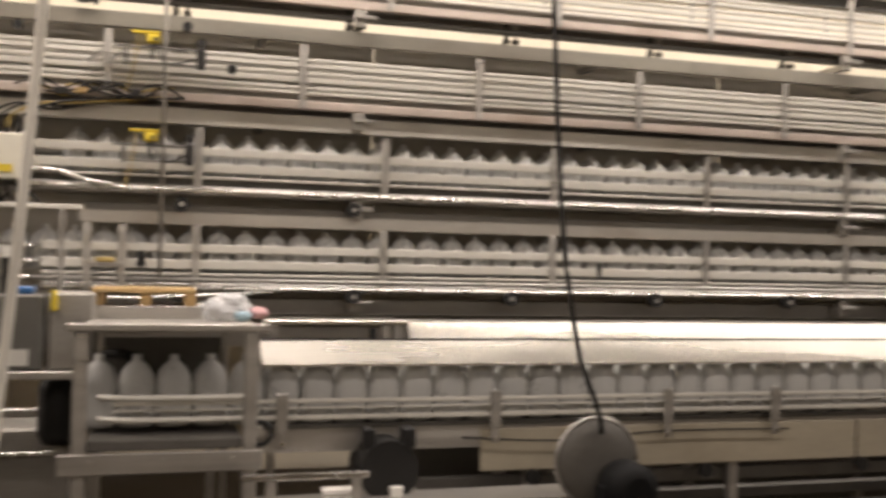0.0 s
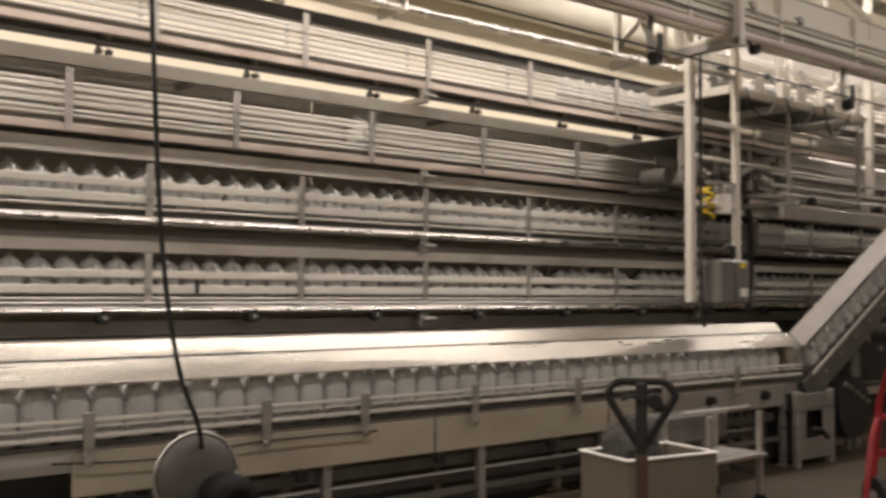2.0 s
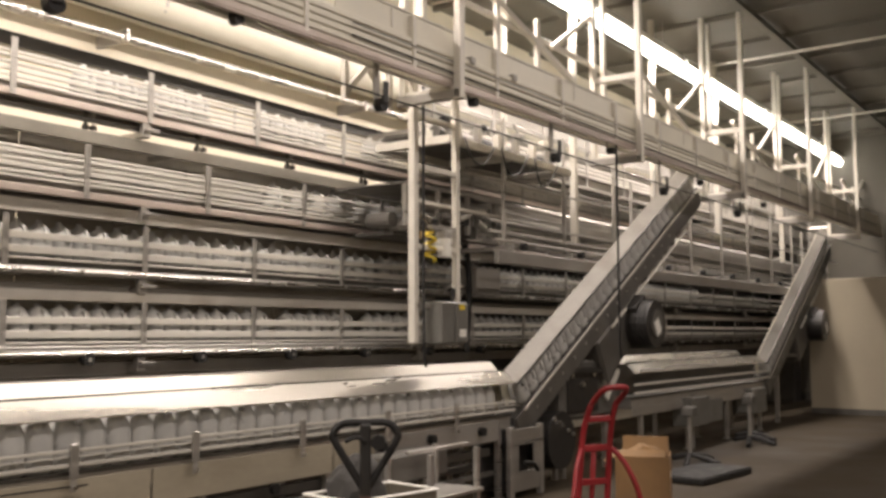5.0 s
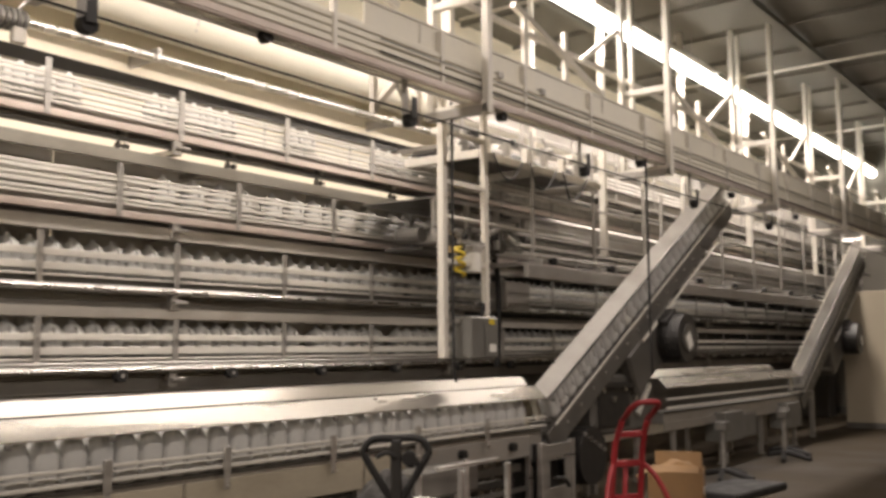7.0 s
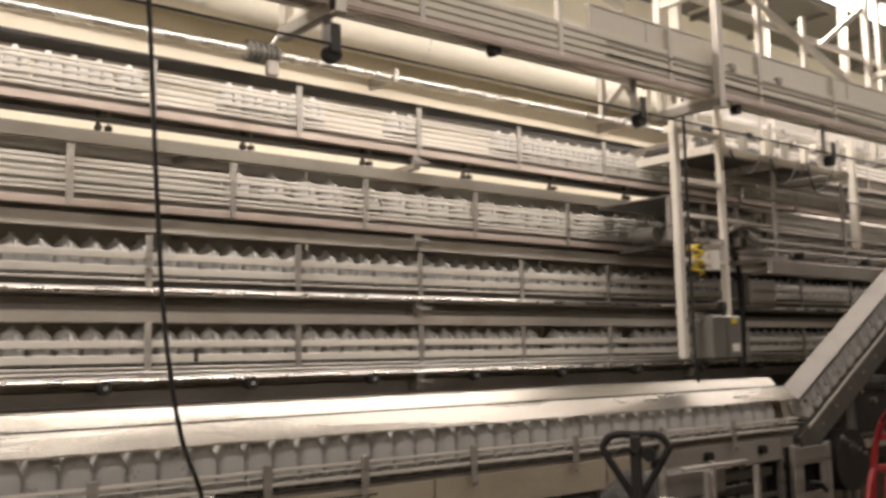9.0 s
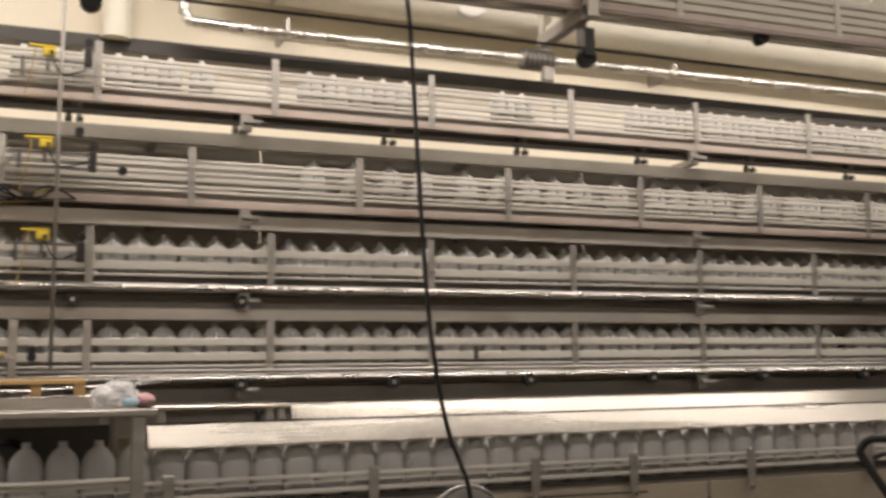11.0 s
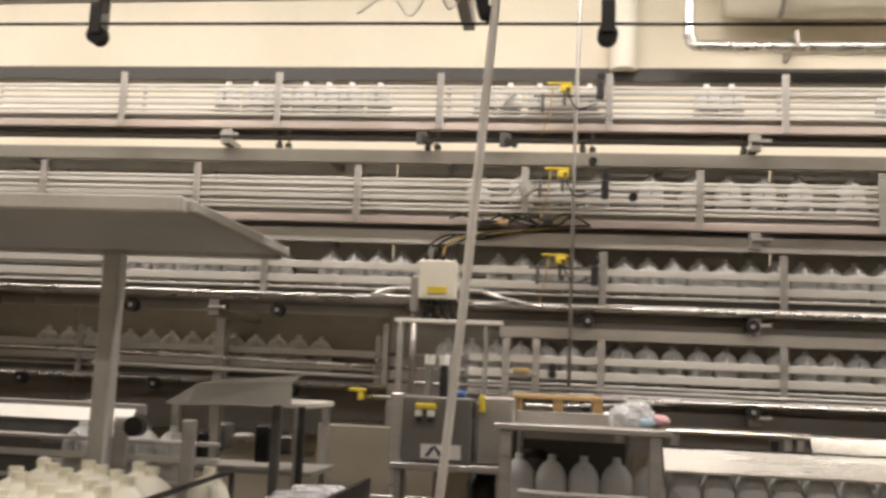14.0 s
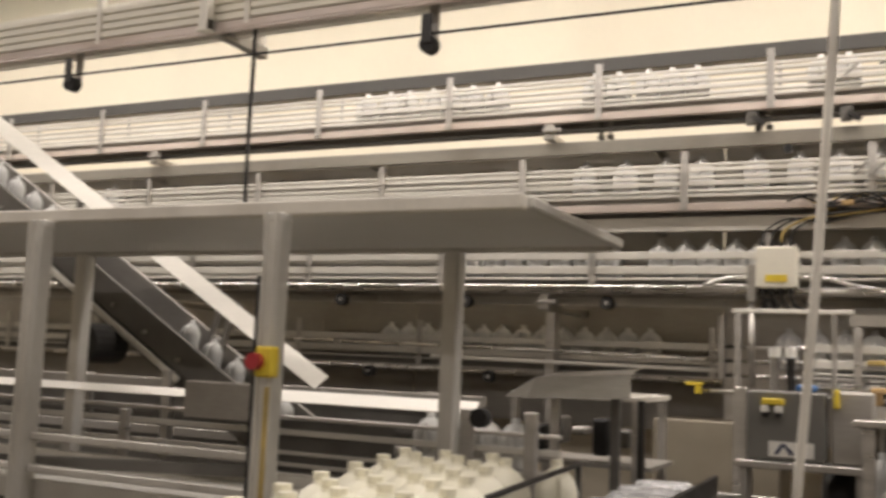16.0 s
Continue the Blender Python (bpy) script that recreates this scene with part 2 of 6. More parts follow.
structure("ceiling", bm, CEIL, "grey ribbed metal ceiling with purlins")


# ---- wall conveyors ----
P = 1.06
XA, XB = -9.0, 20.4
YF = 6.05
JUG_PITCH = 0.152


def wall_conveyor(z, off, kind, xa=XA, yf=YF, xb=XB):
    """One level of the jug line: z is the top of its guard posts, off the first post's place along the wall."""
    c = thing("jug_conveyor", "stainless wall-hung jug conveyor with guard rails and flat posts", "conveyor", (0, yf, z), "conveyor levels on the wall")
    part("belt", box(B(), xa, xb, 0.06, 0.25, -0.318, -0.262 if kind < 3 else -0.253), DARKMET if kind < 3 else DULL, c, "plastic chain belt")
    part("side_channel", box(B(), xa, xb, 0.012, 0.05, -0.37, -0.32, 0.006), CHANNEL if kind > 2 else STEEL, c, "stainless side channel, stained")
    part("back_channel", box(B(), xa, xb, 0.26, 0.30, -0.37, -0.29, 0.006), DULL, c)
    if kind <= 2:
        rails = [(-0.128, 0.046, 0.012), (-0.218, 0.050, 0.012), (-0.272, 0.014, 0.008)]
        part("support_pipe", tube(B(), [(xa, -0.01, -0.318 - 0.03), (xb, -0.01, -0.318 - 0.03)], 0.016), CHROME, c, "bright steel conduit under the channel")
    else:
        rails = [(-0.086, 0.020, 0.008), (-0.117, 0.024, 0.008), (-0.160, 0.018, 0.006), (-0.20, 0.030, 0.010), (-0.245, 0.018, 0.008), (-0.275, 0.018, 0.008)]
        part("under_tube", box(B(), xa, xb, 0.08, 0.12, -0.425, -0.395, 0.006), DARKMET, c)
    for dz, h, d in rails:
        part("guard_rail", box(B(), xa, xb, 0.022 - d, 0.022 + d, dz - h / 2, dz + h / 2, 0.004), RAIL, c)
        part("guard_rail", box(B(), xa, xb, 0.29 - d, 0.29 + d, dz - h / 2, dz + h / 2, 0.004), RAIL, c)
    b = box(B(), -0.022, 0.022, -0.006, 0.006, -0.37, 0, 0.003)
    for zz, r in ((-0.345, 0.012), (-0.128, 0.009), (-0.215, 0.009)):
        rod(b, (0, -0.014, zz), (0, 0.02, zz), r, 8)
    post = mesh(b, STEEL, "post")
    b = box(B(), -0.014, 0.014, 0.285, 0.297, -0.37, 0, 0.003)
    back = mesh(b, DULL, "back_post")
    k = math.ceil((xa + .2 - off) / P)
    while off + P * k < xb:
        part("post", post, STEEL, c).location.x = off + P * k
        part("back_post", back, DULL, c).location.x = off + P * k + 0.02
        k += 1
    b = box(B(), -0.025, 0.025, 0.03, Y1 - yf + 0.01, -0.475, -0.43, 0.004)
    box(b, -0.035, 0.035, 0.015, 0.06, -0.475, -0.37, 0.004)
    box(b, -0.03, 0.09, -0.02, 0.012, -0.43, -0.41, 0.003)
    arm = mesh(b, STEEL, "arm")
    for k in range(-3, 7):
        if xa < 0.9 + 3.34 * k < xb:
            part("arm", arm, STEEL, c).location.x = 0.9 + 3.34 * k
    return c


LEVELS = [(1.60, 0.0, 1, -0.80), (2.14, 0.0, 2, XA), (2.655, 0.57, 3, XA), (3.26, 0.015, 4, XA)]
for z, off, kind, xa in LEVELS:
    wall_conveyor(z, off, kind, xa)
wall_conveyor(1.60, -0.4, 1, XA, 6.58, -1.40)


def cover_beam(z0, z1, xa, mat, y=6.10):
    """The long folded sheet over a conveyor level, hung on the wall by stays."""
    c = thing("cover_beam", "grey galvanised folded sheet beam above a jug conveyor", "beam", (0, y, z0), "cover beams")
    b = box(B(), xa, XB, 0, 0.03, 0, z1 - z0, 0.004)
    box(b, xa, XB, 0.03, 0.16, z1 - z0 - 0.02, z1 - z0 - 0.003)
    part("sheet", b, mat, c)
    s = mesh(box(B(), -0.02, 0.02, 0.03, 0.34, 0.01, 0.045), DULL, "stay")
    x = math.ceil(xa / 2.1) * 2.1 + 0.35
    while x < XB:
        part("stay", s, DULL, c).location.x = x
        x += 2.1
    return c


# Added sheet: its grey stands in for the shade behind the levels.
bs = thing("back_sheet", "dull grey galvanised sheet added to darken the wall behind the conveyor levels", "sheet", (0, 0, 0))
# From the fifth panel on, dark metal dims the far end.
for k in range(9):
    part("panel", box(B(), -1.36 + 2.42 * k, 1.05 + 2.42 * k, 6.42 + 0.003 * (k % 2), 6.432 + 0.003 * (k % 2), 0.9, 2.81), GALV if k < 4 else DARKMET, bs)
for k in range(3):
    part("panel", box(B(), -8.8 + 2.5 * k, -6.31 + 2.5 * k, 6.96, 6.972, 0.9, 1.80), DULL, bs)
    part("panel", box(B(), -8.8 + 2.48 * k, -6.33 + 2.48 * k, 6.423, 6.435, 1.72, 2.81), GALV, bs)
for x in (-8, -4.5, -1.4, 2, 5.3, 8.6, 12, 15.3, 18.6):
    part("stay", box(B(), x, x + 0.04, 6.44, Y1 + .01, 1.9, 1.95), DULL, bs)
    part("stay", box(B(), x, x + 0.04, 6.44, Y1 + .01, 2.60, 2.65), DULL, bs)
cover_beam(1.603, 1.675, -0.62, GALV)
cover_beam(2.165, 2.255, XA, GALV)
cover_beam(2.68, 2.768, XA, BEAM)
tray = thing("cable_tray", "long grey steel cable tray fixed high on the wall", "cable tray", (0, 7.09, 3.535))
part("side_sheet", box(B(), XA - 3, XB, 0, 0.012, 0, 0.105, 0.003), TRAY, tray)
part("base_sheet", box(B(), XA - 3, XB, 0.013, 0.12, 0, 0.012), DULL, tray)

# conduits, clamps and small rollers along the wall
for k in range(-6, 10):
    x = 1.845 + 0.965 * k
    places = [(x, 6.06, 1.715)] if k < 0 else []
    if k != -3:
        places.append((x, 6.03 if k > -3 else 6.5, 1.215))
    for at in places:
        r = thing("return_roller", "small black return roller under the conveyor", "roller", at, "return rollers")
        part("wheel", rod(B(), (0, -0.03, 0), (0, 0.035, 0), 0.042, 14), RUBBER, r)
        part("hub", rod(B(), (0, -0.034, 0), (0, -0.03, 0), 0.014, 10), DULL, r)
        part("bracket", box(B(), -0.008, 0.008, 0.036, 0.044, -0.01, 0.06), DULL, r)
for k in range(-4, 10):
    for dx in (0, 0.062):
        h = thing("rod_hanger", "short dark threaded hanger with a clamp above the cover beam", "hanger", (1.83 + 0.985 * k + dx, 6.16, 2.755), "rod hangers")
        part("rod", rod(B(), (0, 0, 0), (0, 0, 0.16), 0.012 if dx else 0.016, 8), POSTPAINT if dx else DARKMET, h)
        part("clamp", box(B(), -0.02, 0.02, -0.02, 0.02, 0.03, 0.06, 0.004), DARKMET, h)
under = thing("return_pipe", "thin stainless pipe running under the lowest conveyor", "pipe", (0, 0, 0))
part("pipe", tube(B(), [(-0.85, 6.04, 1.30), (XB, 6.04, 1.285)], 0.011), STEEL, under)
under = thing("dark_beam", "dark grey square tube under the lowest conveyor", "beam", (0, 0, 0))
part("tube", box(B(), -0.6, XB, 6.18, 6.24, 1.10, 1.20, 0.006), DULL, under)
part("tube", box(B(), -0.6, XB, 6.20, 6.26, 1.66, 1.72, 0.006), DULL, under)
for x in (-0.5, 2.84, 6.18, 9.5, 12.8, 16.2):
    part("arm", box(B(), x, x + 0.05, 6.24, Y1 + .01, 1.12, 1.17), DULL, under)
    part("arm", box(B(), x, x + 0.05, 6.26, Y1 + .01, 1.67, 1.71), DULL, under)
slope = thing("guide_pipe", "bright steel guide pipe sloping in front of the back conveyor", "pipe", (0, 0, 0))
part("pipe", tube(B(), [(-4.6, 6.42, 1.43), (-2.3, 6.32, 1.405), (-1.33, 6.22, 1.385)], 0.014), CHROME, slope)
part("lower_pipe", tube(B(), [(-3.4, 6.42, 1.34), (-1.33, 6.24, 1.325)], 0.014), RAIL, slope)
for z in (1.47, 1.385, 1.30):
    part("bridge_rod", tube(B(), [(-1.33, 6.22, z), (-0.82, 6.075, z)], 0.011), CHROME, slope)
part("end_plate", box(B(), -1.36, -1.32, 6.18, 6.26, 1.28, 1.66, 0.004), STEEL, slope)

pp = thing("chrome_pipe", "polished chrome process pipe with an elbow, clamped to the wall", "pipe", (0, 0, 0))
b = tube(B(), smooth_path([(0.59, 6.85, 5.3), (0.59, 6.85, 3.93), (0.595, 6.85, 3.80), (0.63, 6.85, 3.745), (0.73, 6.85, 3.725), (2.0, 6.85, 3.72), (9, 6.85, 3.79), (20, 6.85, 3.85)], 4), 0.038, 12)
part("pipe", b, CHROME, pp)
vb = part("valve", rod(B(), (3.20, 6.85, 3.73), (3.48, 6.85, 3.73), 0.066, 14), DULL, pp, "grey ribbed valve body")
for k in range(6):
    part("rib", rod(B(), (3.21 + 0.045 * k, 6.85, 3.73), (3.235 + 0.045 * k, 6.85, 3.73), 0.085, 14), DARKMET, vb)
part("drain", box(B(), 3.36, 3.46, 6.78, 6.84, 3.55, 3.67, 0.01), DULL, vb)
part("handle", bar(B(), (3.40, 6.80, 3.80), (3.47, 6.74, 3.90), 0.03, 0.02), STEEL, vb)
for x in (1.3, 4.6, 7.6, 10.6, 13.6):
    part("clamp", box(B(), x, x + .03, 6.80, Y1 + .01, 3.72, 3.82), STEEL, pp)
ins = thing("insulated_pipe", "large cream insulated pipe along the wall with a round end cap", "pipe", (0, 0, 0))
part("jacket", tube(B(), smooth_path([(0.95, 6.9, 4.20), (1.5, 6.9, 4.16), (8, 6.9, 4.13), (20, 6.9, 4.12)], 3), 0.21, 20), CREAMBOX, ins)
part("cap", lathe(B(), [(0.04, 0), (0.06, 0.012), (0.13, 0.012), (0.155, 0.03), (0.155, 0.06)], 28, m=pose(2.72, 6.70, 4.12, -90, 0, 0)), WHITE, ins, "round white end cap")
for x in (1.2, 4.9, 8.9, 12.9):
    part("strap", rod(B(), (x, 6.9, 4.15), (x + 0.03, 6.9, 4.15), 0.215, 20), STEEL, ins)
    part("hanger", box(B(), x, x + .03, 7.0, Y1 + .01, 4.10, 4.2), STEEL, ins)
riser = thing("insulated_riser", "cream insulated vertical pipe against the wall", "pipe", (0.15, 7.06, 3.61))
part("jacket", rod(B(), (0, 0, 0), (0, 0, 1.75), 0.10, 20), CREAMBOX, riser)

# conduit and junction box
jb = thing("junction_box", "cream junction box with a yellow label and black cables", "junction box", (-1.0, 6.02, 1.93))
part("body", box(B(), -0.115, 0.115, -0.06, 0.05, -0.12, 0.12, 0.008), CREAMBOX, jb)
part("label", box(B(), -0.06, 0.06, -0.0645, -0.0605, -0.085, -0.045), YELLOW, jb, "yellow warning label")
part("side_bracket", box(B(), -0.165, -0.118, -0.03, 0.04, -0.20, 0.02, 0.005), DULL, jb)
for k in range(4):
    x = -0.08 + 0.052 * k
    part("gland", rod(B(), (x, -0.01, 0.118), (x, -0.01, 0.15), 0.014, 8), BLACKSTEEL, jb)
    part("gland", rod(B(), (x, -0.01, -0.16), (x, -0.01, -0.118), 0.014, 8), BLACKSTEEL, jb)
    part("cable", tube(B(), smooth_path([(x, -0.01, 0.15), (x + 0.02, -0.01, 0.22), (x + 0.15, 0, 0.29), (x + 0.35, 0.02, 0.27 + 0.02 * k), (0.62 + 0.1 * k, 0.03, 0.37)], 4), 0.007, 6), WORNYELLOW if k == 2 else RUBBER, jb)
    part("cable", tube(B(), smooth_path([(x, -0.01, -0.16), (x + 0.03, -0.02, -0.22), (x - 0.03 + 0.05 * k, 0.0, -0.25), (x + 0.06, 0.03, -0.18)], 4), 0.008, 6), RUBBER, jb)
part("conduit", tube(B(), smooth_path([(-0.118, 0, -0.055), (-0.28, 0, -0.06), (-0.42, 0, -0.10), (-0.55, 0, -0.115), (-7.5, 0, -0.115)], 4), 0.013), CHROME, jb)
part("conduit", tube(B(), smooth_path([(0.118, 0, -0.055), (0.27, 0, -0.06), (0.42, 0, -0.105), (0.55, 0, -0.125)], 4), 0.013), CHROME, jb)
part("stand_pipe", tube(B(), [(-0.14, 0.0, -0.2), (-0.14, 0.0, -0.69)], 0.018), STEEL, jb)

tangle = thing("cable_loom", "tangled black and yellow sensor cables under the third conveyor", "cables", (-0.95, 6.03, 2.26))
for k in range(7):
    q = [(0.14 * i + 0.05 * k, 0.01 * (k % 3), 0.06 + 0.045 * math.sin(2.1 * i + 1.3 * k)) for i in range(5)]
    part("cable", tube(B(), smooth_path(q, 5), 0.006, 6), (RUBBER, RUBBER, WORNYELLOW)[k % 3], tangle)
part("clip", box(B(), 0.2, 0.26, -0.01, 0.02, 0.02, 0.06, 0.004), BLACKSTEEL, tangle)
part("clip", box(B(), 0.58, 0.64, -0.01, 0.02, 0.03, 0.07, 0.004), BLACKSTEEL, tangle)
part("clip", box(B(), 0.30, 0.36, -0.01, 0.02, 0.03, 0.06, 0.004), WOOD, tangle)

# sensor sets
for zh, xr, zr in ((3.15, -0.04, 3.145), (2.61, 0.0, 2.523), (2.076, -0.05, 1.993)):
    s = thing("sensor_bracket", "yellow-headed photo sensor on a dark rod bracket with a black cable", "sensor", (-0.27, 6.02, zh), "photo sensors on the guard rails")
    xe, dz = xr + 0.27, zr - zh
    part("head", box(B(), -0.02, 0.05, -0.045, -0.015, -0.032, 0.018, 0.008), YELLOW, s, "yellow sensor head")
    part("tab", box(B(), -0.10, 0.055, -0.04, -0.02, 0.019, 0.034, 0.004), YELLOW, s)
    part("lens", rod(B(), (0.028, -0.052, -0.012), (0.028, -0.044, -0.012), 0.013, 10), BLACKSTEEL, s)
    b = box(B(), -0.135, -0.115, -0.025, 0.0, -0.15, -0.035, 0.003)
    rod(b, (-0.18, -0.018, -0.05), (xe - 0.02, -0.018, -0.05), 0.008, 8)
    rod(b, (-0.125, -0.018, -0.135), (xe - 0.02, -0.018, -0.135), 0.006, 8)
    box(b, 0.0, 0.02, -0.03, -0.012, -0.11, -0.03, 0.003)
    part("frame", b, DARKMET, s)
    part("reflector", box(B(), xe - 0.025, xe + 0.022, -0.05, -0.02, dz - 0.07, dz + 0.05, 0.008), BLACKSTEEL, s, "black reflector block")
    part("knob", rod(B(), (xe, -0.04, dz + 0.075), (xe, -0.01, dz + 0.075), 0.026, 12), RUBBER, s)
    part("cable", tube(B(), smooth_path([(0.03, -0.05, -0.03), (0.05, -0.06, -0.09), (0.10, -0.05, -0.14), (xe - 0.02, -0.04, -0.10)], 4), 0.005, 6), RUBBER, s)
    part("drop_wire", tube(B(), smooth_path([(-0.06, -0.03, 0.02), (-0.08, -0.035, -0.14), (-0.12, -0.03, -0.30)], 4), 0.004, 6), WORNYELLOW, s, "thin yellow wire")
for x in (-0.57, -0.39):
    k = thing("guard_post", "short flat stainless post clamping the lowest guard rails", "post", (x, 6.045, 1.235), "extra guard posts")
    part("strip", box(B(), -0.022, 0.022, -0.02, -0.007, 0, 0.36, 0.003), STEEL, k)
    part("bolt", rod(B(), (0, -0.03, 0.15), (0, -0.02, 0.15), 0.011, 8), CHROME, k)
k = thing("rail_sensor", "small orange sensor block between the guard rails", "sensor", (-0.475, 6.02, 1.385))
part("block", box(B(), -0.05, 0.05, -0.02, 0.0, 0, 0.03, 0.006), WORNYELLOW, k)
part("bracket", box(B(), -0.08, 0.09, -0.005, 0.006, -0.02, -0.002, 0.002), DULL, k)
for x, z in ((-1.15, 2.80), (-0.62, 2.79)):
    k = thing("drop_bracket", "dark bent steel bracket under the top conveyor", "bracket", (x, 6.08, z), "drop brackets")
    part("plate", box(B(), -0.04, 0.03, -0.01, 0.01, 0.0, 0.10, 0.006), DARKMET, k)
    part("foot", bar(B(), (0.0, -0.02, 0.05), (0.07, -0.02, 0.0), 0.03, 0.03), BLACKSTEEL, k)
for x, z in ((-0.077, 2.69), (0.168, 2.474), (-0.94, 2.63), (-0.29, 1.425), (-0.29, 1.385), (2.42, 1.40)):
    k = thing("clamp_knob", "small black clamp knob on the guard rail", "knob", (x, 6.02, z), "black clamp knobs")
    part("knob", rod(B(), (0, -0.03, 0), (0, 0.012, 0), 0.026, 12) if x < 2 else box(B(), -0.012, 0.012, -0.012, 0.01, -0.045, 0.045, 0.004), RUBBER, k)
for x, z in ((-0.60, 3.08), (-0.55, 2.50), (-0.45, 2.50)):
    k = thing("rail_clamp", "grey slanted steel rail clamp", "clamp", (x, 6.02, z), "rail clamps")
    part("plate", bar(B(), (-0.035, 0, -0.035), (0.035, 0, 0.035), 0.012, 0.03, (0, -1, 0)), DULL, k)
drop = thing("air_drop_pipe", "thin grey vertical air drop pipe in front of the conveyors", "pipe", (-0.19, 5.98, 1.31))
part("pipe", tube(B(), [(0, 0, 0), (0.0, 0, 1.5), (0.03, 0, 4.1)], 0.011), DULL, drop)

# ---- jugs ----
def jug_mesh(mat, name):
    s = 0.0752
    prof = [(0.060, 0.0), (s, 0.012), (s, 0.055), (s - .003, 0.075), (s, 0.095), (s, 0.148), (s - .003, 0.163), (0.069, 0.179), (0.060, 0.195), (0.048, 0.209), (0.035, 0.219), (0.024, 0.225), (0.0205, 0.229), (0.020, 0.250)]
    sq = [0.8, 0.9, 0.9, 0.85, 0.9, 0.9, 0.8, 0.4, 0.12, 0, 0, 0, 0, 0]
    b = lathe(B(), prof, 16, sq)
    tube(b, smooth_path([(0, -0.050, 0.196), (0, -0.076, 0.190), (0, -0.086, 0.160), (0, -0.080, 0.105)], 3), 0.013, 6)
    return mesh(b, mat, name)


JUG_MESH = jug_mesh(JUG, "milk_jug")
MILK_MESH = jug_mesh(MILK, "milk_jug_full")
TALL_JUG = JUG_MESH.copy()
TALL_JUG.transform(Matrix.Diagonal((1, 1, 1.2, 1)))
SMALL_JUG = JUG_MESH.copy()
SMALL_JUG.transform(Matrix.Diagonal((0.70, 0.70, 0.80, 1)))
CAP_MESH = mesh(rod(B(), (0, 0, 0.238), (0, 0, 0.258), 0.0225, 14), CAP, "cap")


def jug(x, y, z, turn, label, group, shape=None):
    ob = new("milk_jug", shape or JUG_MESH)
    ob.matrix_basis = pose(x, y, z, 0, 0, turn)
    return tagged(ob, label, "jug", group)


def jug_lane(places, label):
    """A far row of jugs, joined into one object."""
    b = bmesh.new()
    for m in places:
        n = len(b.verts)
        b.from_mesh(JUG_MESH)
        b.verts.ensure_lookup_table()
        for v in b.verts[n:]:
            v.co = m @ v.co
    return tagged(part("jug_row", b, JUG), label, "jugs", kind="stuff")


rnd = random.Random(4)
MOVERS = []
QUEUED = "empty translucent white plastic jug queued on a conveyor"
RIDING = "empty translucent white plastic jug riding along a conveyor"
for y, z, x0, x1, gaps, group in (
        (YF + .155, 1.339, -0.95, 6.7, ((5.55, 5.75),), "jugs on the lowest wall conveyor"),
        (6.58 + .155, 1.339, -3.9, -1.75, (), "jugs on the back conveyor"),
        (YF + .155, 1.879, -1.72, 6.9, ((-0.86, -0.74),), "jugs on the second wall conveyor"),
        (YF + .155, 1.879, -3.0, -1.9, (), "jugs on the second wall conveyor")):
    x = x0
    while x < x1:
        if not any(a < x < b for a, b in gaps):
            jug(x, y + rnd.uniform(-.006, .006), z, rnd.uniform(-4, 4), QUEUED, group)
        x += JUG_PITCH + rnd.choice((0, 0, 0.002, 0.004)) + (0.006 if z > 1.8 and x < -1.8 else 0)
jug_lane([pose(6.9 + 0.153 * k, YF + .155, 1.339) for k in range(40)], "far row of empty translucent jugs on the lowest conveyor")
jug_lane([pose(7.1 + 0.153 * k, YF + .155, 1.879) for k in range(55)], "far row of empty translucent jugs on the second conveyor")
offs = [0, .27, .53, .75, 1.08, 1.33, 1.55, 1.76, 1.97, 2.28, 2.6, 2.8]
while offs[-1] < 8.5:
    offs.append(offs[-1] + rnd.choice((0.155, 0.17, 0.22, 0.28, 0.33)))
for o in [-4.07] + offs:
    MOVERS.append((jug(9.22 + o, YF + .155, 2.403, rnd.uniform(-6, 6), RIDING, "jugs riding on the third wall conveyor"), (-0.715, 0, 0)))
x = 7.3
while x < 19.5:
    if not (8.4 < x < 8.9 or 9.75 < x < 10.3 or 10.6 < x < 11.4):
        MOVERS.append((jug(x, YF + .155, 2.990, rnd.uniform(-5, 5), RIDING, "jugs riding on the top wall conveyor"), (-0.70, 0, 0)))
    x += rnd.choice((0.155, 0.16, 0.19))

# ---- front conveyor ----
SX0, SX1 = 0.245, 6.95


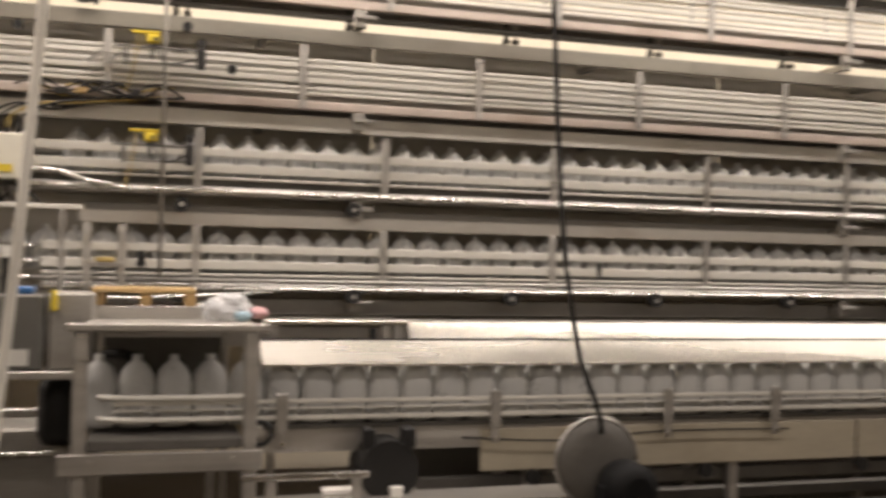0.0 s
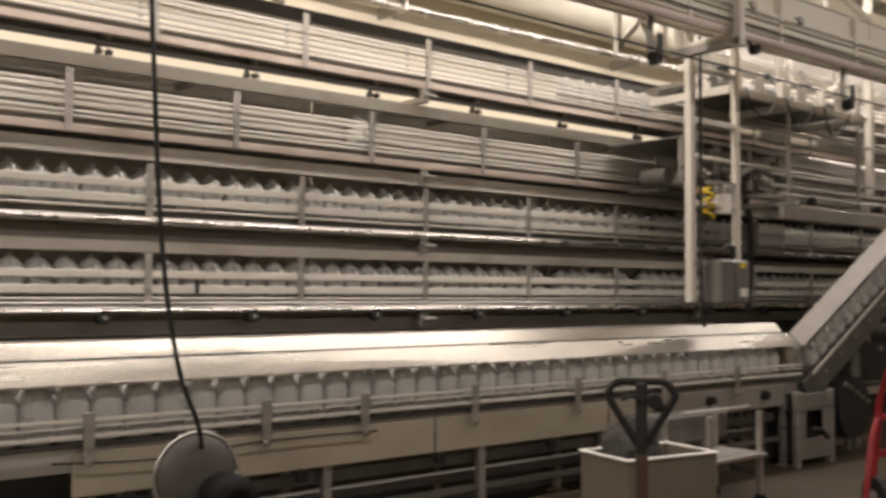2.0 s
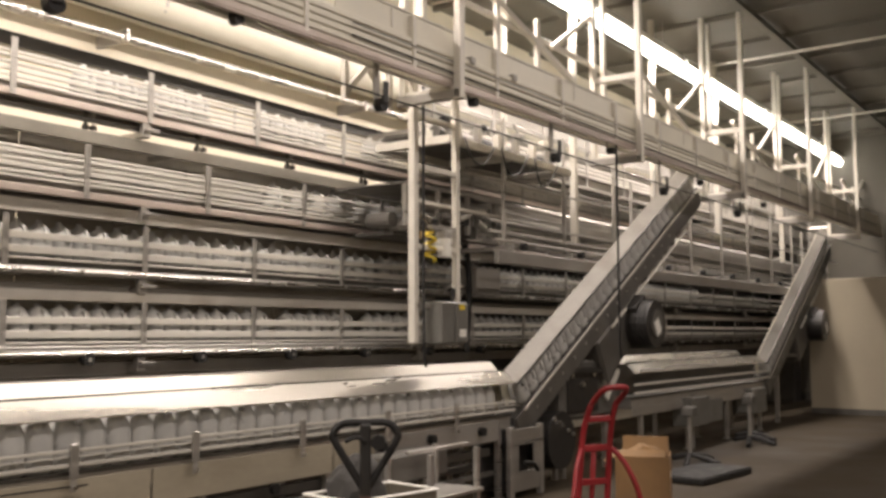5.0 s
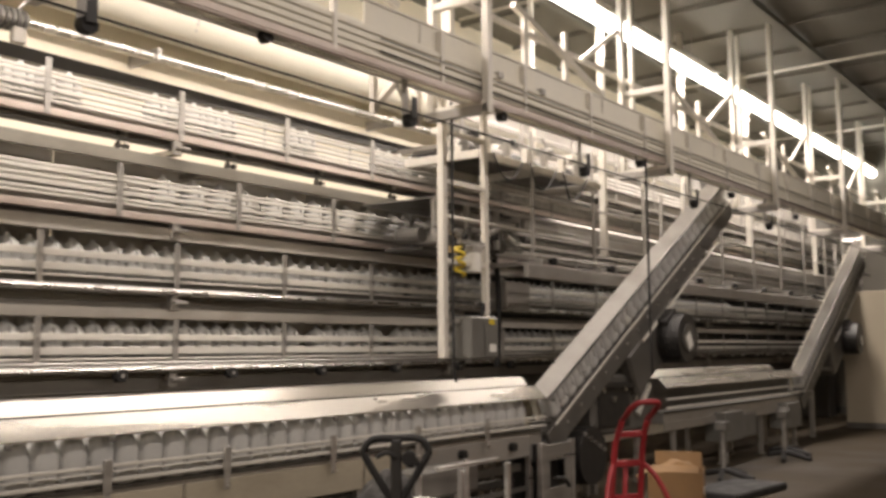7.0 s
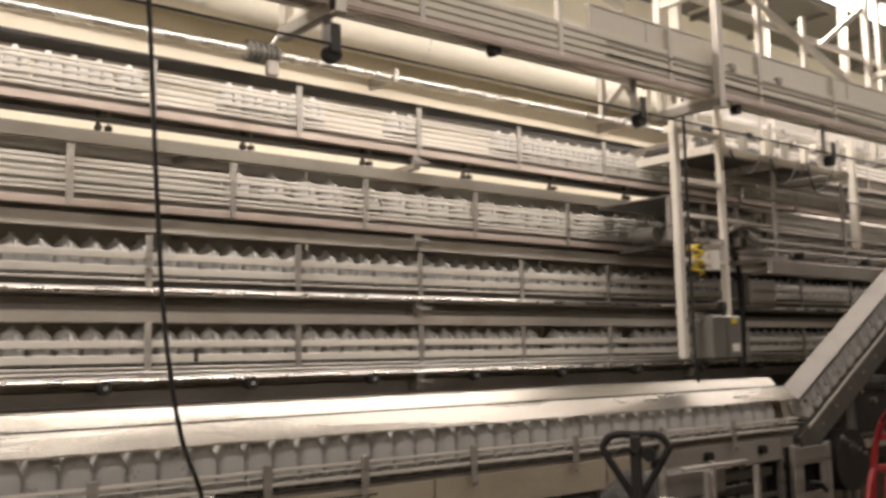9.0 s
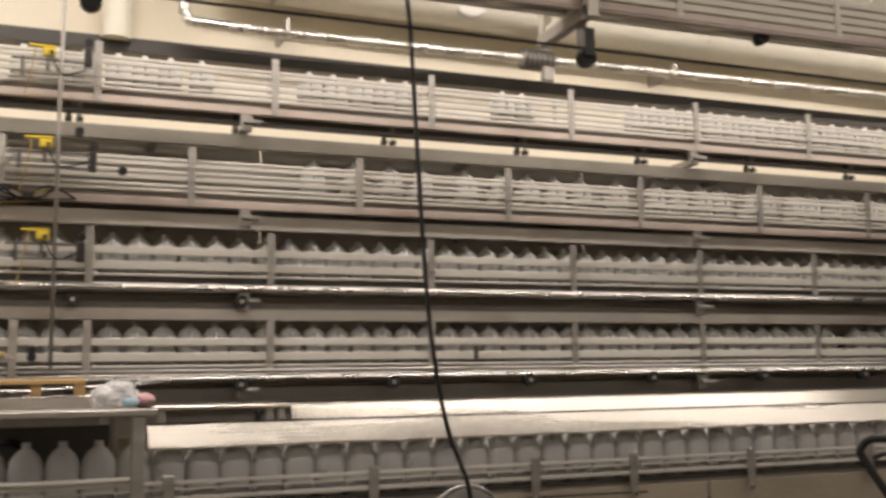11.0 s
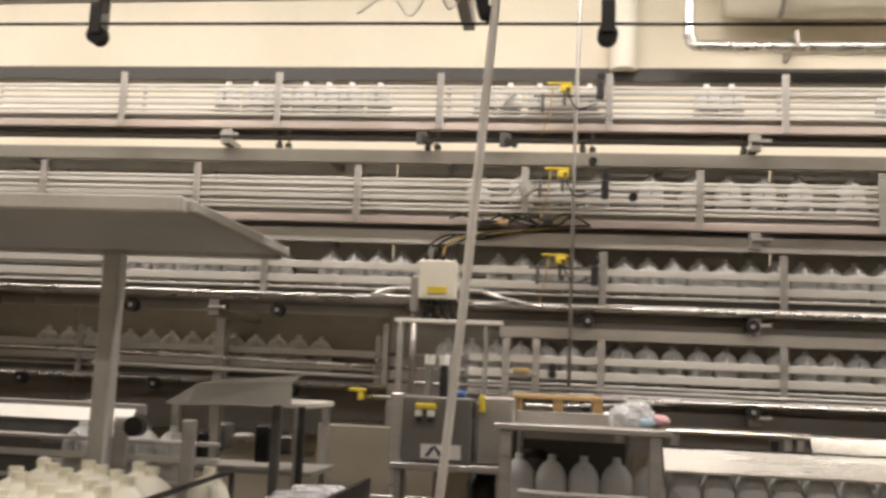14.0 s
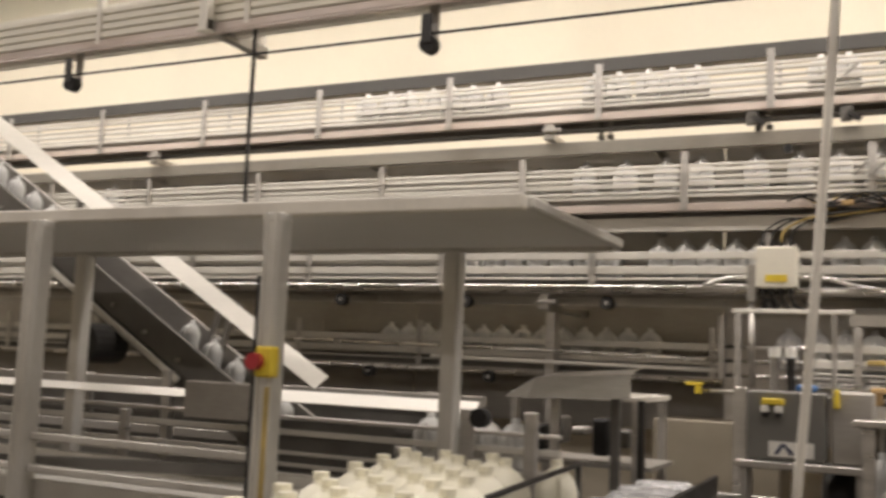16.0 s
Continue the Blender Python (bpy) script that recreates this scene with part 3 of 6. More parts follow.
def conveyor_frame(name, label, length, at, tilt, sheet_back=True, panel=None):
    """A low jug conveyor: guard sheets over a row of jugs; local x runs along it, z = 0 is the front sheet's lower edge."""
    c = thing(name, label, "conveyor")
    c.matrix_basis = Matrix.Translation(at) @ Euler((0, -radians(tilt), 0)).to_matrix().to_4x4()
    b = box(B(), 0, length, 0, 0.004, 0, 0.142 if panel is None else 0.15)
    bmesh.ops.rotate(b, verts=b.verts, cent=(0, 0, 0), matrix=Matrix.Rotation(radians(-43 if panel is None else -36), 3, "X"))
    box(b, 0, length, -0.004, 0.012, -0.006, 0.003)
    part("front_guard_sheet", b, SHEET if panel is None else DULL, c, "polished stainless guard sheet")
    if panel is None:
        # Black strip drawn for the shaded gap between the two guard sheets.
        part("edge_strip", box(B(), 0, length, 0.092, 0.104, 0.101, 0.108), RUBBER, c, "dark edge strip")
        end = length + (0.42 if sheet_back is True else 0)
        b = box(B(), (1.0 - SX0) if sheet_back is True else 0, end, 0.42, 0.424, 0.075, 0.19)
        bmesh.ops.rotate(b, verts=b.verts, cent=(0, 0.42, 0.075), matrix=Matrix.Rotation(radians(-41), 3, "X"))
        part("back_guard_sheet", b, SHEET, c, "polished stainless guard sheet")
        part("back_flange", box(B(), (1.0 - SX0) if sheet_back is True else 0, end, 0.50, 0.64, 0.158, 0.166), STEEL, c)
        part("inner_sheet", box(B(), 0, length, 0.225, 0.231, -0.258, 0.055), DULL if sheet_back is True else DARKMET, c)
    low = 0.023 if panel is None else 0.0
    part("belt", box(B(), 0, length, 0.03, 0.26, -0.257 - low, -0.237 - low), DARKMET, c, "dark chain belt")
    part("bed", box(B(), 0, length, 0.045, 0.25, -0.36 - low, -0.258 - low), STEEL, c)
    return c


front = conveyor_frame("front_conveyor", "long stainless jug conveyor with polished guard sheets and beige side panels", SX1 - SX0 + .1, (SX0, 4.70, 0.96), 0)
for dz, h in ((-0.155, 0.009), (-0.185, 0.004), (-0.226, 0.010)):
    part("guard_rail", box(B(), -0.6, SX1 - SX0 + .1, -0.008, 0.012, dz - h, dz + h, 0.004), RAIL, front)
b = box(B(), -0.026, 0.026, -0.020, -0.0085, -0.29, -0.12, 0.004)
box(b, -0.018, 0.018, -0.018, -0.0085, -0.355, -0.285, 0.003)
post = mesh(b, STEEL, "post")
bolt = mesh(rod(B(), (0, -0.034, -0.335), (0, -0.018, -0.335), 0.011, 8), CHROME, "bolt")
tab = mesh(box(B(), -0.018, 0.018, -0.008, 0.012, -0.035, -0.007, 0.004), DARKMET, "lift_tab")
for x in (0.334, 1.30, 2.175, 2.765, 3.54, 4.41, 5.28, 6.15):
    part("post", post, POSTPAINT, front).location.x = x - SX0
    part("bolt", bolt, CHROME, front).location.x = x - SX0
for k in range(12):
    part("lift_tab", tab, DARKMET, front).location.x = 0.9 + 0.55 * k
panel = mesh(box(B(), 0, 1.46, 0.03, 0.044, -0.495, -0.30, 0.004), PANEL, "side_panel")
part("side_panel", box(B(), 1.0, 1.55, 0.03, 0.044, -0.495, -0.30, 0.004), PANEL, front, "beige side panel")
for k in range(2):
    part("side_panel", panel, PANEL, front, "beige side panel").location.x = 1.565 + 1.475 * k
part("side_panel", box(B(), 4.515, 4.95, 0.03, 0.044, -0.495, -0.30, 0.004), PANEL, front, "beige side panel")
part("side_panel", box(B(), 4.965, 6.60, 0.03, 0.044, -0.47, -0.30, 0.004), DULL, front, "dull steel side panel")
for x in (5.0, 5.6, 6.3):
    part("knob", rod(B(), (x, -0.02, -0.37), (x, 0.029, -0.37), 0.035, 12), RUBBER, front)
# Dark sheet and beams added to deepen the shade below the conveyor.
part("drip_pan", box(B(), 0.7, 6.6, 0.56, 0.58, -0.93, -0.47, 0.004), DARKMET, front, "dark sheet added to deepen the shade under the conveyor")
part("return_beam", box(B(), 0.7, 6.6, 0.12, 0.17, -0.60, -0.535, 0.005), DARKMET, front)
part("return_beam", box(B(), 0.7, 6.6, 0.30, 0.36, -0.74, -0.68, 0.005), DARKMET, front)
leg = mesh(box(box(B(), -0.025, 0.025, 0.05, 0.10, -0.96, -0.36, 0.004), -0.05, 0.05, 0.03, 0.12, -0.96, -0.95), STEEL, "leg")
for k in range(6):
    for dy in (0.0, 0.42):
        o = part("leg", leg, STEEL, front)
        o.location = (1.25 + 1.08 * k, dy, 0)
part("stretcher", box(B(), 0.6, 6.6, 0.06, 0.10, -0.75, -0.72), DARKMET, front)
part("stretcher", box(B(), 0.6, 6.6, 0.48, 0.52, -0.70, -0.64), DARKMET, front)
for k in range(7):
    part("leveller", rod(B(), (1.25 + 0.9 * k, 0.0, -0.525), (1.25 + 0.9 * k, 0.03, -0.525), 0.035, 12), RUBBER, front)
part("wire", tube(B(), smooth_path([(0.9, -0.01, -0.33), (1.4, -0.015, -0.355), (1.9, -0.01, -0.325), (2.6, -0.012, -0.33)], 4), 0.005, 6), RUBBER, front)
x = -0.42
while x < SX1 - 0.1:
    jug(x, 4.815, 0.70, 180 + rnd.uniform(-4, 4), "empty translucent white plastic jug under the guard sheet", "jugs on the front conveyor", TALL_JUG)
    x += 0.1525

far = conveyor_frame("far_conveyor", "stainless jug conveyor with polished guard sheets near the end wall", 4.85, (9.55, 4.70, 0.96), 0, "all")
for dz in (-0.125, -0.215):
    part("guard_rail", box(B(), 0, 4.85, -0.008, 0.012, dz - 0.012, dz + 0.012, 0.004), RAIL, far)
part("side_panel", box(B(), 0, 4.85, 0.03, 0.044, -0.46, -0.37, 0.004), STEEL, far)
for k in range(4):
    for dy in (0.0, 0.42):
        part("leg", leg, STEEL, far).location = (0.3 + 1.4 * k, dy, 0)
part("cabinet", box(B(), 1.9, 2.7, -0.02, 0.02, -0.68, -0.40, 0.01), GREYBOX, far, "grey electrical cabinet hung on the frame")


def incline(x, label, angle=29.3, length=5.05):
    c = conveyor_frame("inclined_conveyor", label, length, (x, 4.70, 0.955), angle, "all", "incline")
    part("side_panel", box(B(), -0.15, length, 0.0, 0.03, -0.48, -0.262, 0.006), DARKMET, c, "dark steel side frame")
    part("lower_return", box(B(), 0.3, length, 0.031, 0.28, -0.48, -0.45), DARKMET, c)
    part("return_rod", tube(B(), [(1.9, -0.01, -0.505), (length - 0.7, -0.01, -0.525)], 0.017, 8), RAIL, c, "bright return rod")
    for d in (2.0, 3.0, 3.9):
        part("rod_clip", box(B(), d, d + 0.04, -0.006, 0.03, -0.52, -0.481), DARKMET, c)
    part("front_strip", box(B(), 0, length, -0.012, 0.0, -0.278, -0.252, 0.003), RAIL, c)
    part("edge_strip", box(B(), 0, length, -0.014, 0.004, -0.018, -0.007), RUBBER, c, "dark edge strip")
    # Cream sheet added as a reflector to brighten the jugs in front.
    part("inner_sheet", box(B(), 0, length, 0.17, 0.176, -0.236, 0.02), CREAMBOX, c)
    for k in range(14):
        part("bolt", rod(B(), (0.2 + 0.28 * k, -0.008, -0.36), (0.2 + 0.28 * k, 0.0, -0.36), 0.016, 8), STEEL, c)
    motor = part("motor", rod(B(), (2.45, -0.24, -0.77), (2.45, 0.12, -0.77), 0.25, 24), BLACKSTEEL, c, "black drive motor")
    for k in range(7):
        part("fin", rod(B(), (2.45, -0.20 + 0.045 * k, -0.77), (2.45, -0.182 + 0.045 * k, -0.77), 0.265, 24), BLACKSTEEL, motor)
    part("plate", box(B(), 2.36, 2.48, -0.268, -0.261, -0.87, -0.71), WHITE, motor, "white rating plate")
    part("fan_cowl", rod(B(), (2.45, -0.26, -0.77), (2.45, -0.241, -0.77), 0.15, 16), DARKMET, motor)
    part("gearbox", box(B(), 1.55, 2.75, 0.0, 0.28, -0.95, -0.481, 0.03), DARKMET, c)
    part("torque_arm", bar(B(), (1.0, 0.05, -0.47), (1.7, 0.05, -0.9), 0.05, 0.06, (0, 1, 0)), BLACKSTEEL, c)
    part("terminal_box", box(B(), 2.3, 2.6, -0.12, -0.001, -0.56, -0.49, 0.01), BLACKSTEEL, c)
    part("lip", box(B(), length - 0.06, length + 0.05, 0.0, 0.3, -0.1, 0.09, 0.006), STEEL, c)
    for k in range(12):
        part("cleat", box(B(), 0.15 + 0.33 * k, 0.165 + 0.33 * k, 0.04, 0.25, -0.236, -0.19), WHITE, c)
    lane = []
    j = 0.12
    while j < length - 0.1:
        lane.append(c.matrix_basis @ Matrix.Translation((j, 0.078, -0.236)))
        j += 0.165
    jug_lane(lane, "row of empty translucent jugs tilted on the incline")
    a = radians(angle)
    for d in (1.1, 3.1):
        q = c.matrix_basis @ Vector((d, 0.2, -0.45))
        bot = 0.0
        o = part("support_leg", bar(B(), (0, 0, 0), (0, 0, q.z), 0.06, 0.06, (0, 1, 0)) if d < 2 else bar(B(), (0, 0, -0.3), (0, 0, 1.0), 0.03, 0.03, (0, 1, 0)), STEEL, c)
        o.matrix_basis = c.matrix_basis.inverted() @ Matrix.Translation((q.x, q.y, 0 if d < 2 else q.z))
    return c


incline(7.08, "stainless inclined conveyor lifting jugs to the overhead line")
incline(14.2, "stainless inclined conveyor near the end wall", 30.0, 4.5)
base = thing("drive_stand", "stainless perforated drive stand under the foot of the incline", "stand", (6.85, 4.62, 0))
for x in (0, 0.50):
    part("leg", box(B(), x, x + 0.06, 0, 0.05, 0, 0.60, 0.004), STEEL, base)
    part("leg", box(B(), x, x + 0.06, 0.5, 0.55, 0, 0.60, 0.004), STEEL, base)
for q in ((0.061, 0.499, 0.44, 0.58), (0.061, 0.499, 0.06, 0.22), (0.061, 0.15, 0.221, 0.439), (0.41, 0.499, 0.221, 0.439)):
    part("front_plate", box(B(), q[0], q[1], 0.01, 0.03, q[2], q[3], 0.004), STEEL, base)
# Black block added behind the opening so the hole reads as dark inside.
part("inner_case", box(B(), 0.08, 0.48, 0.12, 0.45, 0.05, 0.57), BLACKSTEEL, base, "dark block added to keep the plate's opening dark")
part("release_lever", tube(B(), smooth_path([(0.16, -0.03, 0.30), (0.26, -0.06, 0.29), (0.36, -0.05, 0.22)], 4), 0.018, 8), RUBBER, base)
part("drum", rod(B(), (0.9, 0.0, 0.42), (0.9, 0.5, 0.42), 0.26, 22), BLACKSTEEL, base, "black belt drum")
for k in range(5):
    part("bolt", rod(B(), (0.74 + 0.09 * k, -0.02, 0.62 - 0.04 * k), (0.74 + 0.09 * k, 0.0, 0.62 - 0.04 * k), 0.018, 8), CHROME, base)

guard = thing("drive_guard", "dark steel chain guard with bright fittings behind the incline's foot", "guard", (8.05, 4.78, 0))
part("case", box(B(), 0.0, 1.25, 0.0, 0.3, 0.55, 1.12, 0.03), DARKMET, guard)
part("door", box(B(), 0.1, 0.75, -0.02, -0.001, 0.62, 1.05, 0.01), BLACKSTEEL, guard)
for k in range(4):
    part("fitting", rod(B(), (0.15 + 0.23 * k, -0.05, 0.98 - 0.09 * (k % 2)), (0.15 + 0.23 * k, -0.02, 0.98 - 0.09 * (k % 2)), 0.025, 10), CHROME, guard)
part("chain_run", bar(B(), (0.9, -0.03, 0.72), (1.2, -0.03, 1.0), 0.03, 0.05), RAIL, guard)
for x in (0.05, 1.15):
    part("leg", box(B(), x, x + 0.05, 0.1, 0.15, 0, 0.549), STEEL, guard)

# clutter under the front conveyor
fan = thing("drum_fan", "round dark grey drum fan with a black motor housing", "fan", (1.645, 4.36, 0.575))
part("disc", lathe(B(), [(0.165, 0), (0.182, 0.01), (0.186, 0.03), (0.172, 0.045), (0.06, 0.05)], 28, m=Matrix.Rotation(radians(90), 4, "X") @ Matrix.Translation((0, 0, -0.02))), DARKMET, fan)
part("rim", tube(B(), [(0.189 * math.cos(a * math.tau / 28), -0.012, 0.189 * math.sin(a * math.tau / 28)) for a in range(29)], 0.008, 6), STEEL, fan, "bright rolled rim")
part("motor", lathe(B(), [(0.05, 0), (0.10, 0.01), (0.115, 0.06), (0.11, 0.16), (0.06, 0.2)], 20, m=pose(0.10, -0.02, -0.095, 90, 0, 0)), SOOT, fan, "black motor housing")
part("motor_lug", box(B(), -0.02, 0.22, -0.16, -0.03, -0.21, -0.06, 0.03), SOOT, fan)
part("stand", box(B(), -0.02, 0.02, 0.02, 0.05, -0.575, 0.0, 0.004), BLACKSTEEL, fan)
part("foot", box(B(), -0.2, 0.3, -0.1, 0.2, -0.575, -0.56, 0.004), BLACKSTEEL, fan)
gb = thing("gear_motor", "dark grey gear motor under the conveyor", "motor", (0.78, 4.55, 0.50))
part("body", rod(B(), (0.0, 0.0, 0.02), (0.0, 0.25, 0.02), 0.13, 22), RUBBER, gb)
part("lug", box(B(), -0.11, -0.06, 0.02, 0.1, 0.11, 0.20, 0.008), RUBBER, gb)
part("lug", box(B(), 0.06, 0.12, 0.02, 0.1, 0.11, 0.20, 0.008), RUBBER, gb)
part("shaft", rod(B(), (-0.28, 0.06, -0.08), (0.12, 0.06, -0.08), 0.035, 14), STEEL, gb)
part("leg", box(B(), -0.03, 0.03, 0.1, 0.16, -0.50, -0.1), DULL, gb)
part("connector", box(B(), 0.0, 0.055, -0.03, 0.02, -0.09, -0.04, 0.004), WHITE, gb, "white plug")
st = thing("side_table", "low stainless shelf on legs with a bright front edge", "shelf", (0.15, 4.35, 0))
part("top", box(B(), 0.05, 1.75, 0, 0.28, 0.395, 0.42, 0.004), STEEL, st)
part("bright_edge", box(B(), 0.0, 0.52, 0.1, 0.13, 0.52, 0.545, 0.004), CHROME, st)
for x in (0.08, 1.68):
    part("leg", box(B(), x, x + 0.05, 0.02, 0.07, 0, 0.394), STEEL, st)
part("bracket_leg", box(B(), 0.45, 0.49, 0.1, 0.13, 0.421, 0.519), STEEL, st)
part("bracket_leg", box(B(), 0.10, 0.14, 0.1, 0.13, 0.421, 0.519), STEEL, st)
w = part("hand_wheel", tube(B(), [(-0.01 + 0.048 * math.cos(a * math.tau / 16), -0.08, -0.275 + 0.048 * math.sin(a * math.tau / 16)) for a in range(17)], 0.011, 6), RUBBER, front, "black hand wheel")
part("hub", rod(B(), (-0.01, -0.09, -0.27), (-0.01, 0.0, -0.27), 0.02, 10), STEEL, w)

# ---- frame stand at the head of the conveyor ----
fr = thing("infeed_frame", "worn stainless frame stand around the conveyor's head", "frame", (-0.50, 4.55, 0))
part("top_bar", box(B(), -0.03, 0.76, -0.02, 0.04, 1.115, 1.145, 0.004), STEEL, fr)
part("top_shelf", box(B(), 0.02, 0.72, 0.042, 0.62, 1.118, 1.13), DULL, fr)
for x, y in ((0.0, 0.0), (0.66, 0.0), (0.05, 0.55), (0.60, 0.55)):
    part("leg", box(B(), x, x + (0.055 if y == 0 else 0.03), y - 0.015, y + 0.035, 0, 1.114, 0.005), STEEL, fr)
part("lower_beam", box(B(), -0.05, 0.74, -0.03, -0.0155, 0.55, 0.635, 0.005), STEEL, fr)
part("lower_tray", box(B(), 0.056, 0.658, 0.0, 0.4, 0.64, 0.68, 0.004), DARKMET, fr)
# Dark plate added to block the lit wall seen through the frame.
part("back_plate", box(B(), 0.085, 0.595, 0.56, 0.57, 0.55, 1.05), DARKMET, fr, "dark plate added to dim the background between the legs")
for x in (0.07, 0.35, 0.62):
    part("bolt", rod(B(), (x, -0.038, 0.60), (x, -0.03, 0.60), 0.012, 8), STEEL, fr)
for dz in (0.83, 0.74):
    part("curved_rail", tube(B(), smooth_path([(0.72, 0.13, dz), (0.35, 0.12, dz), (0.14, 0.15, dz), (0.06, 0.27, dz), (0.10, 0.42, dz)], 5), 0.013), RAIL, fr)
part("curved_guard", tube(B(), smooth_path([(0.12, 0.5, 0.98), (0.10, 0.38, 0.99), (0.16, 0.3, 1.0), (0.24, 0.36, 0.97)], 5), 0.02), RUBBER, fr)
bag = thing("plastic_bag", "crumpled clear plastic bag with pink and blue print on the frame", "bag", (0.10, 4.72, 1.146))
b = bmesh.new()
bmesh.ops.create_icosphere(b, subdivisions=4, radius=0.1)
for v in b.verts:
    n = noise.noise(v.co * 18) * 0.016 + noise.noise(v.co * 45) * 0.007
    v.co = Vector((v.co.x * 1.05, v.co.y * 0.8, max(v.co.z, -0.055) * 0.78 + 0.043)) * 1.0 + v.co.normalized() * n
    v.co.z = max(v.co.z, 0.002)
part("bag", b, FILM, bag)
b = bmesh.new()
bmesh.ops.create_icosphere(b, subdivisions=3, radius=0.034)
for v in b.verts:
    v.co = Vector((v.co.x * 1.3 + 0.125, v.co.y - 0.01, v.co.z * 0.8 + 0.037 + noise.noise(v.co * 40) * 0.008))
part("knot", b, PINK, bag, "pink printed twist of film")
b = bmesh.new()
bmesh.ops.create_icosphere(b, subdivisions=3, radius=0.035)
for v in b.verts:
    v.co = Vector((v.co.x * 1.2 + 0.055, v.co.y - 0.055, v.co.z * 0.7 + 0.028))
part("print", b, PALEBLUE, bag, "pale blue print")
pal = thing("wooden_pallet", "small raw wooden pallet on steel runners behind the frame", "pallet", (-0.48, 5.15, 1.19))
for k in range(4):
    part("board", box(B(), 0.0, 0.46, 0.0 + 0.1 * k, 0.085 + 0.1 * k, 0.06, 0.078 + 0.003 * (k % 2), 0.002), WOOD, pal)
for x in (0.0, 0.21, 0.41):
    part("block", box(B(), x, x + 0.05, 0.02, 0.38, 0.0, 0.06), WOOD, pal)
part("runner", box(B(), -0.02, 0.60, 0.0, 0.04, -0.06, 0.0, 0.003), STEEL, pal)
part("runner", box(B(), -0.02, 0.60, 0.34, 0.38, -0.06, 0.0, 0.003), STEEL, pal)
part("runner_leg", box(B(), 0.0, 0.04, 0.0, 0.04, -1.19, -0.06), STEEL, pal)
part("runner_leg", box(B(), 0.54, 0.58, 0.34, 0.38, -1.19, -0.06), STEEL, pal)
bt = thing("back_bench", "narrow stainless bench top behind the guard sheet", "bench", (0.28, 5.02, 0))
part("top", box(B(), 0, 0.68, 0, 0.3, 1.115, 1.135, 0.004), SHEET, bt)
for x in (0.03, 0.56, 0.62):
    part("leg", box(B(), x, x + 0.035, 0.01, 0.045, 0, 1.114), STEEL, bt)
part("latch", box(B(), 0.50, 0.53, -0.01, 0.02, 1.03, 1.10), RUBBER, bt)

# ---- control stand ----
ct = thing("control_stand", "grey control cabinet with signal lamps on a stainless stand", "control cabinet", (-1.02, 5.0, 0))
part("cabinet", box(B(), 0.0, 0.35, 0, 0.2, 0.915, 1.24, 0.008), GREYBOX, ct)
part("side_sheet", box(B(), 0.37, 0.56, 0.05, 0.35, 0.91, 1.25, 0.01), DULL, ct, "dented stainless side cover")
part("left_sheet", box(B(), -0.07, -0.006, 0.04, 0.1, 0.88, 1.25, 0.004), STEEL, ct)
part("shelf", box(B(), -0.05, 0.52, -0.02, 0.22, 0.875, 0.91, 0.004), STEEL, ct)
for x, y in ((-0.03, 0), (0.48, 0), (-0.03, 0.17), (0.48, 0.17)):
    part("leg", box(B(), x, x + 0.03, y, y + 0.03, 0, 0.874), DULL, ct)
part("placard", box(B(), 0.10, 0.30, -0.006, -0.001, 0.935, 1.005), WHITE, ct, "white placard")
b = bar(B(), (0.13, -0.0075, 0.945), (0.165, -0.0075, 0.995), 0.003, 0.016, (1, 0, 0))
bar(b, (0.17, -0.0075, 0.995), (0.20, -0.0075, 0.945), 0.003, 0.012, (1, 0, 0))
bar(b, (0.19, -0.0075, 0.975), (0.21, -0.0075, 0.945), 0.003, 0.012, (1, 0, 0))
part("mark", b, NAVY, ct, "dark peaked mark")
for k, x in enumerate((0.115, 0.19)):
    part("lamp_body", rod(B(), (x, 0.09, 1.24), (x, 0.09, 1.40), 0.02, 12), BLACKSTEEL if k else DULL, ct)
    part("lamp_cap", rod(B(), (x, 0.09, 1.40), (x, 0.09, 1.45), 0.027, 14), WHITE, ct, "white signal lamp cap")
part("valve", box(B(), 0.07, 0.17, -0.04, -0.001, 1.175, 1.205, 0.004), YELLOW, ct, "yellow valve handle")
for x in (0.085, 0.145):
    part("fitting", box(B(), x - 0.018, x + 0.018, -0.04, -0.001, 1.14, 1.172, 0.004), WHITE, ct)
    part("nut", rod(B(), (x, -0.02, 1.115), (x, -0.02, 1.14), 0.015, 8), BLACKSTEEL, ct)
part("blue_fitting", box(B(), 0.22, 0.31, 0.02, 0.12, 1.242, 1.275, 0.008), BLUE, ct)
part("handle", box(B(), 0.385, 0.41, 0.0, 0.045, 1.17, 1.26, 0.006), YELLOW, ct, "yellow lever")
part("dark_bin", lathe(B(), [(0.09, 0.55), (0.11, 0.6), (0.11, 0.8), (0.09, 0.86)], 16, m=pose(0.42, 0.3, 0)), RUBBER, ct)
part("bin_post", box(B(), 0.39, 0.45, 0.27, 0.33, 0, 0.56), DULL, ct)
bb = thing("rail_stand", "stainless post stand with a bright crossbar beside the junction box", "stand", (-1.2, 5.85, 0))
part("crossbar", box(B(), -0.03, 0.62, -0.012, 0.012, 1.655, 1.68, 0.004), RAIL, bb)
part("post", box(B(), -0.01, 0.025, -0.02, 0.01, 0, 1.654, 0.003), STEEL, bb)
part("post", box(B(), 0.50, 0.53, 0.03, 0.06, 0, 1.654, 0.003), STEEL, bb)
part("valve", box(B(), -0.28, -0.18, -0.03, 0.0, 1.235, 1.255, 0.004), YELLOW, bb, "yellow valve lever")
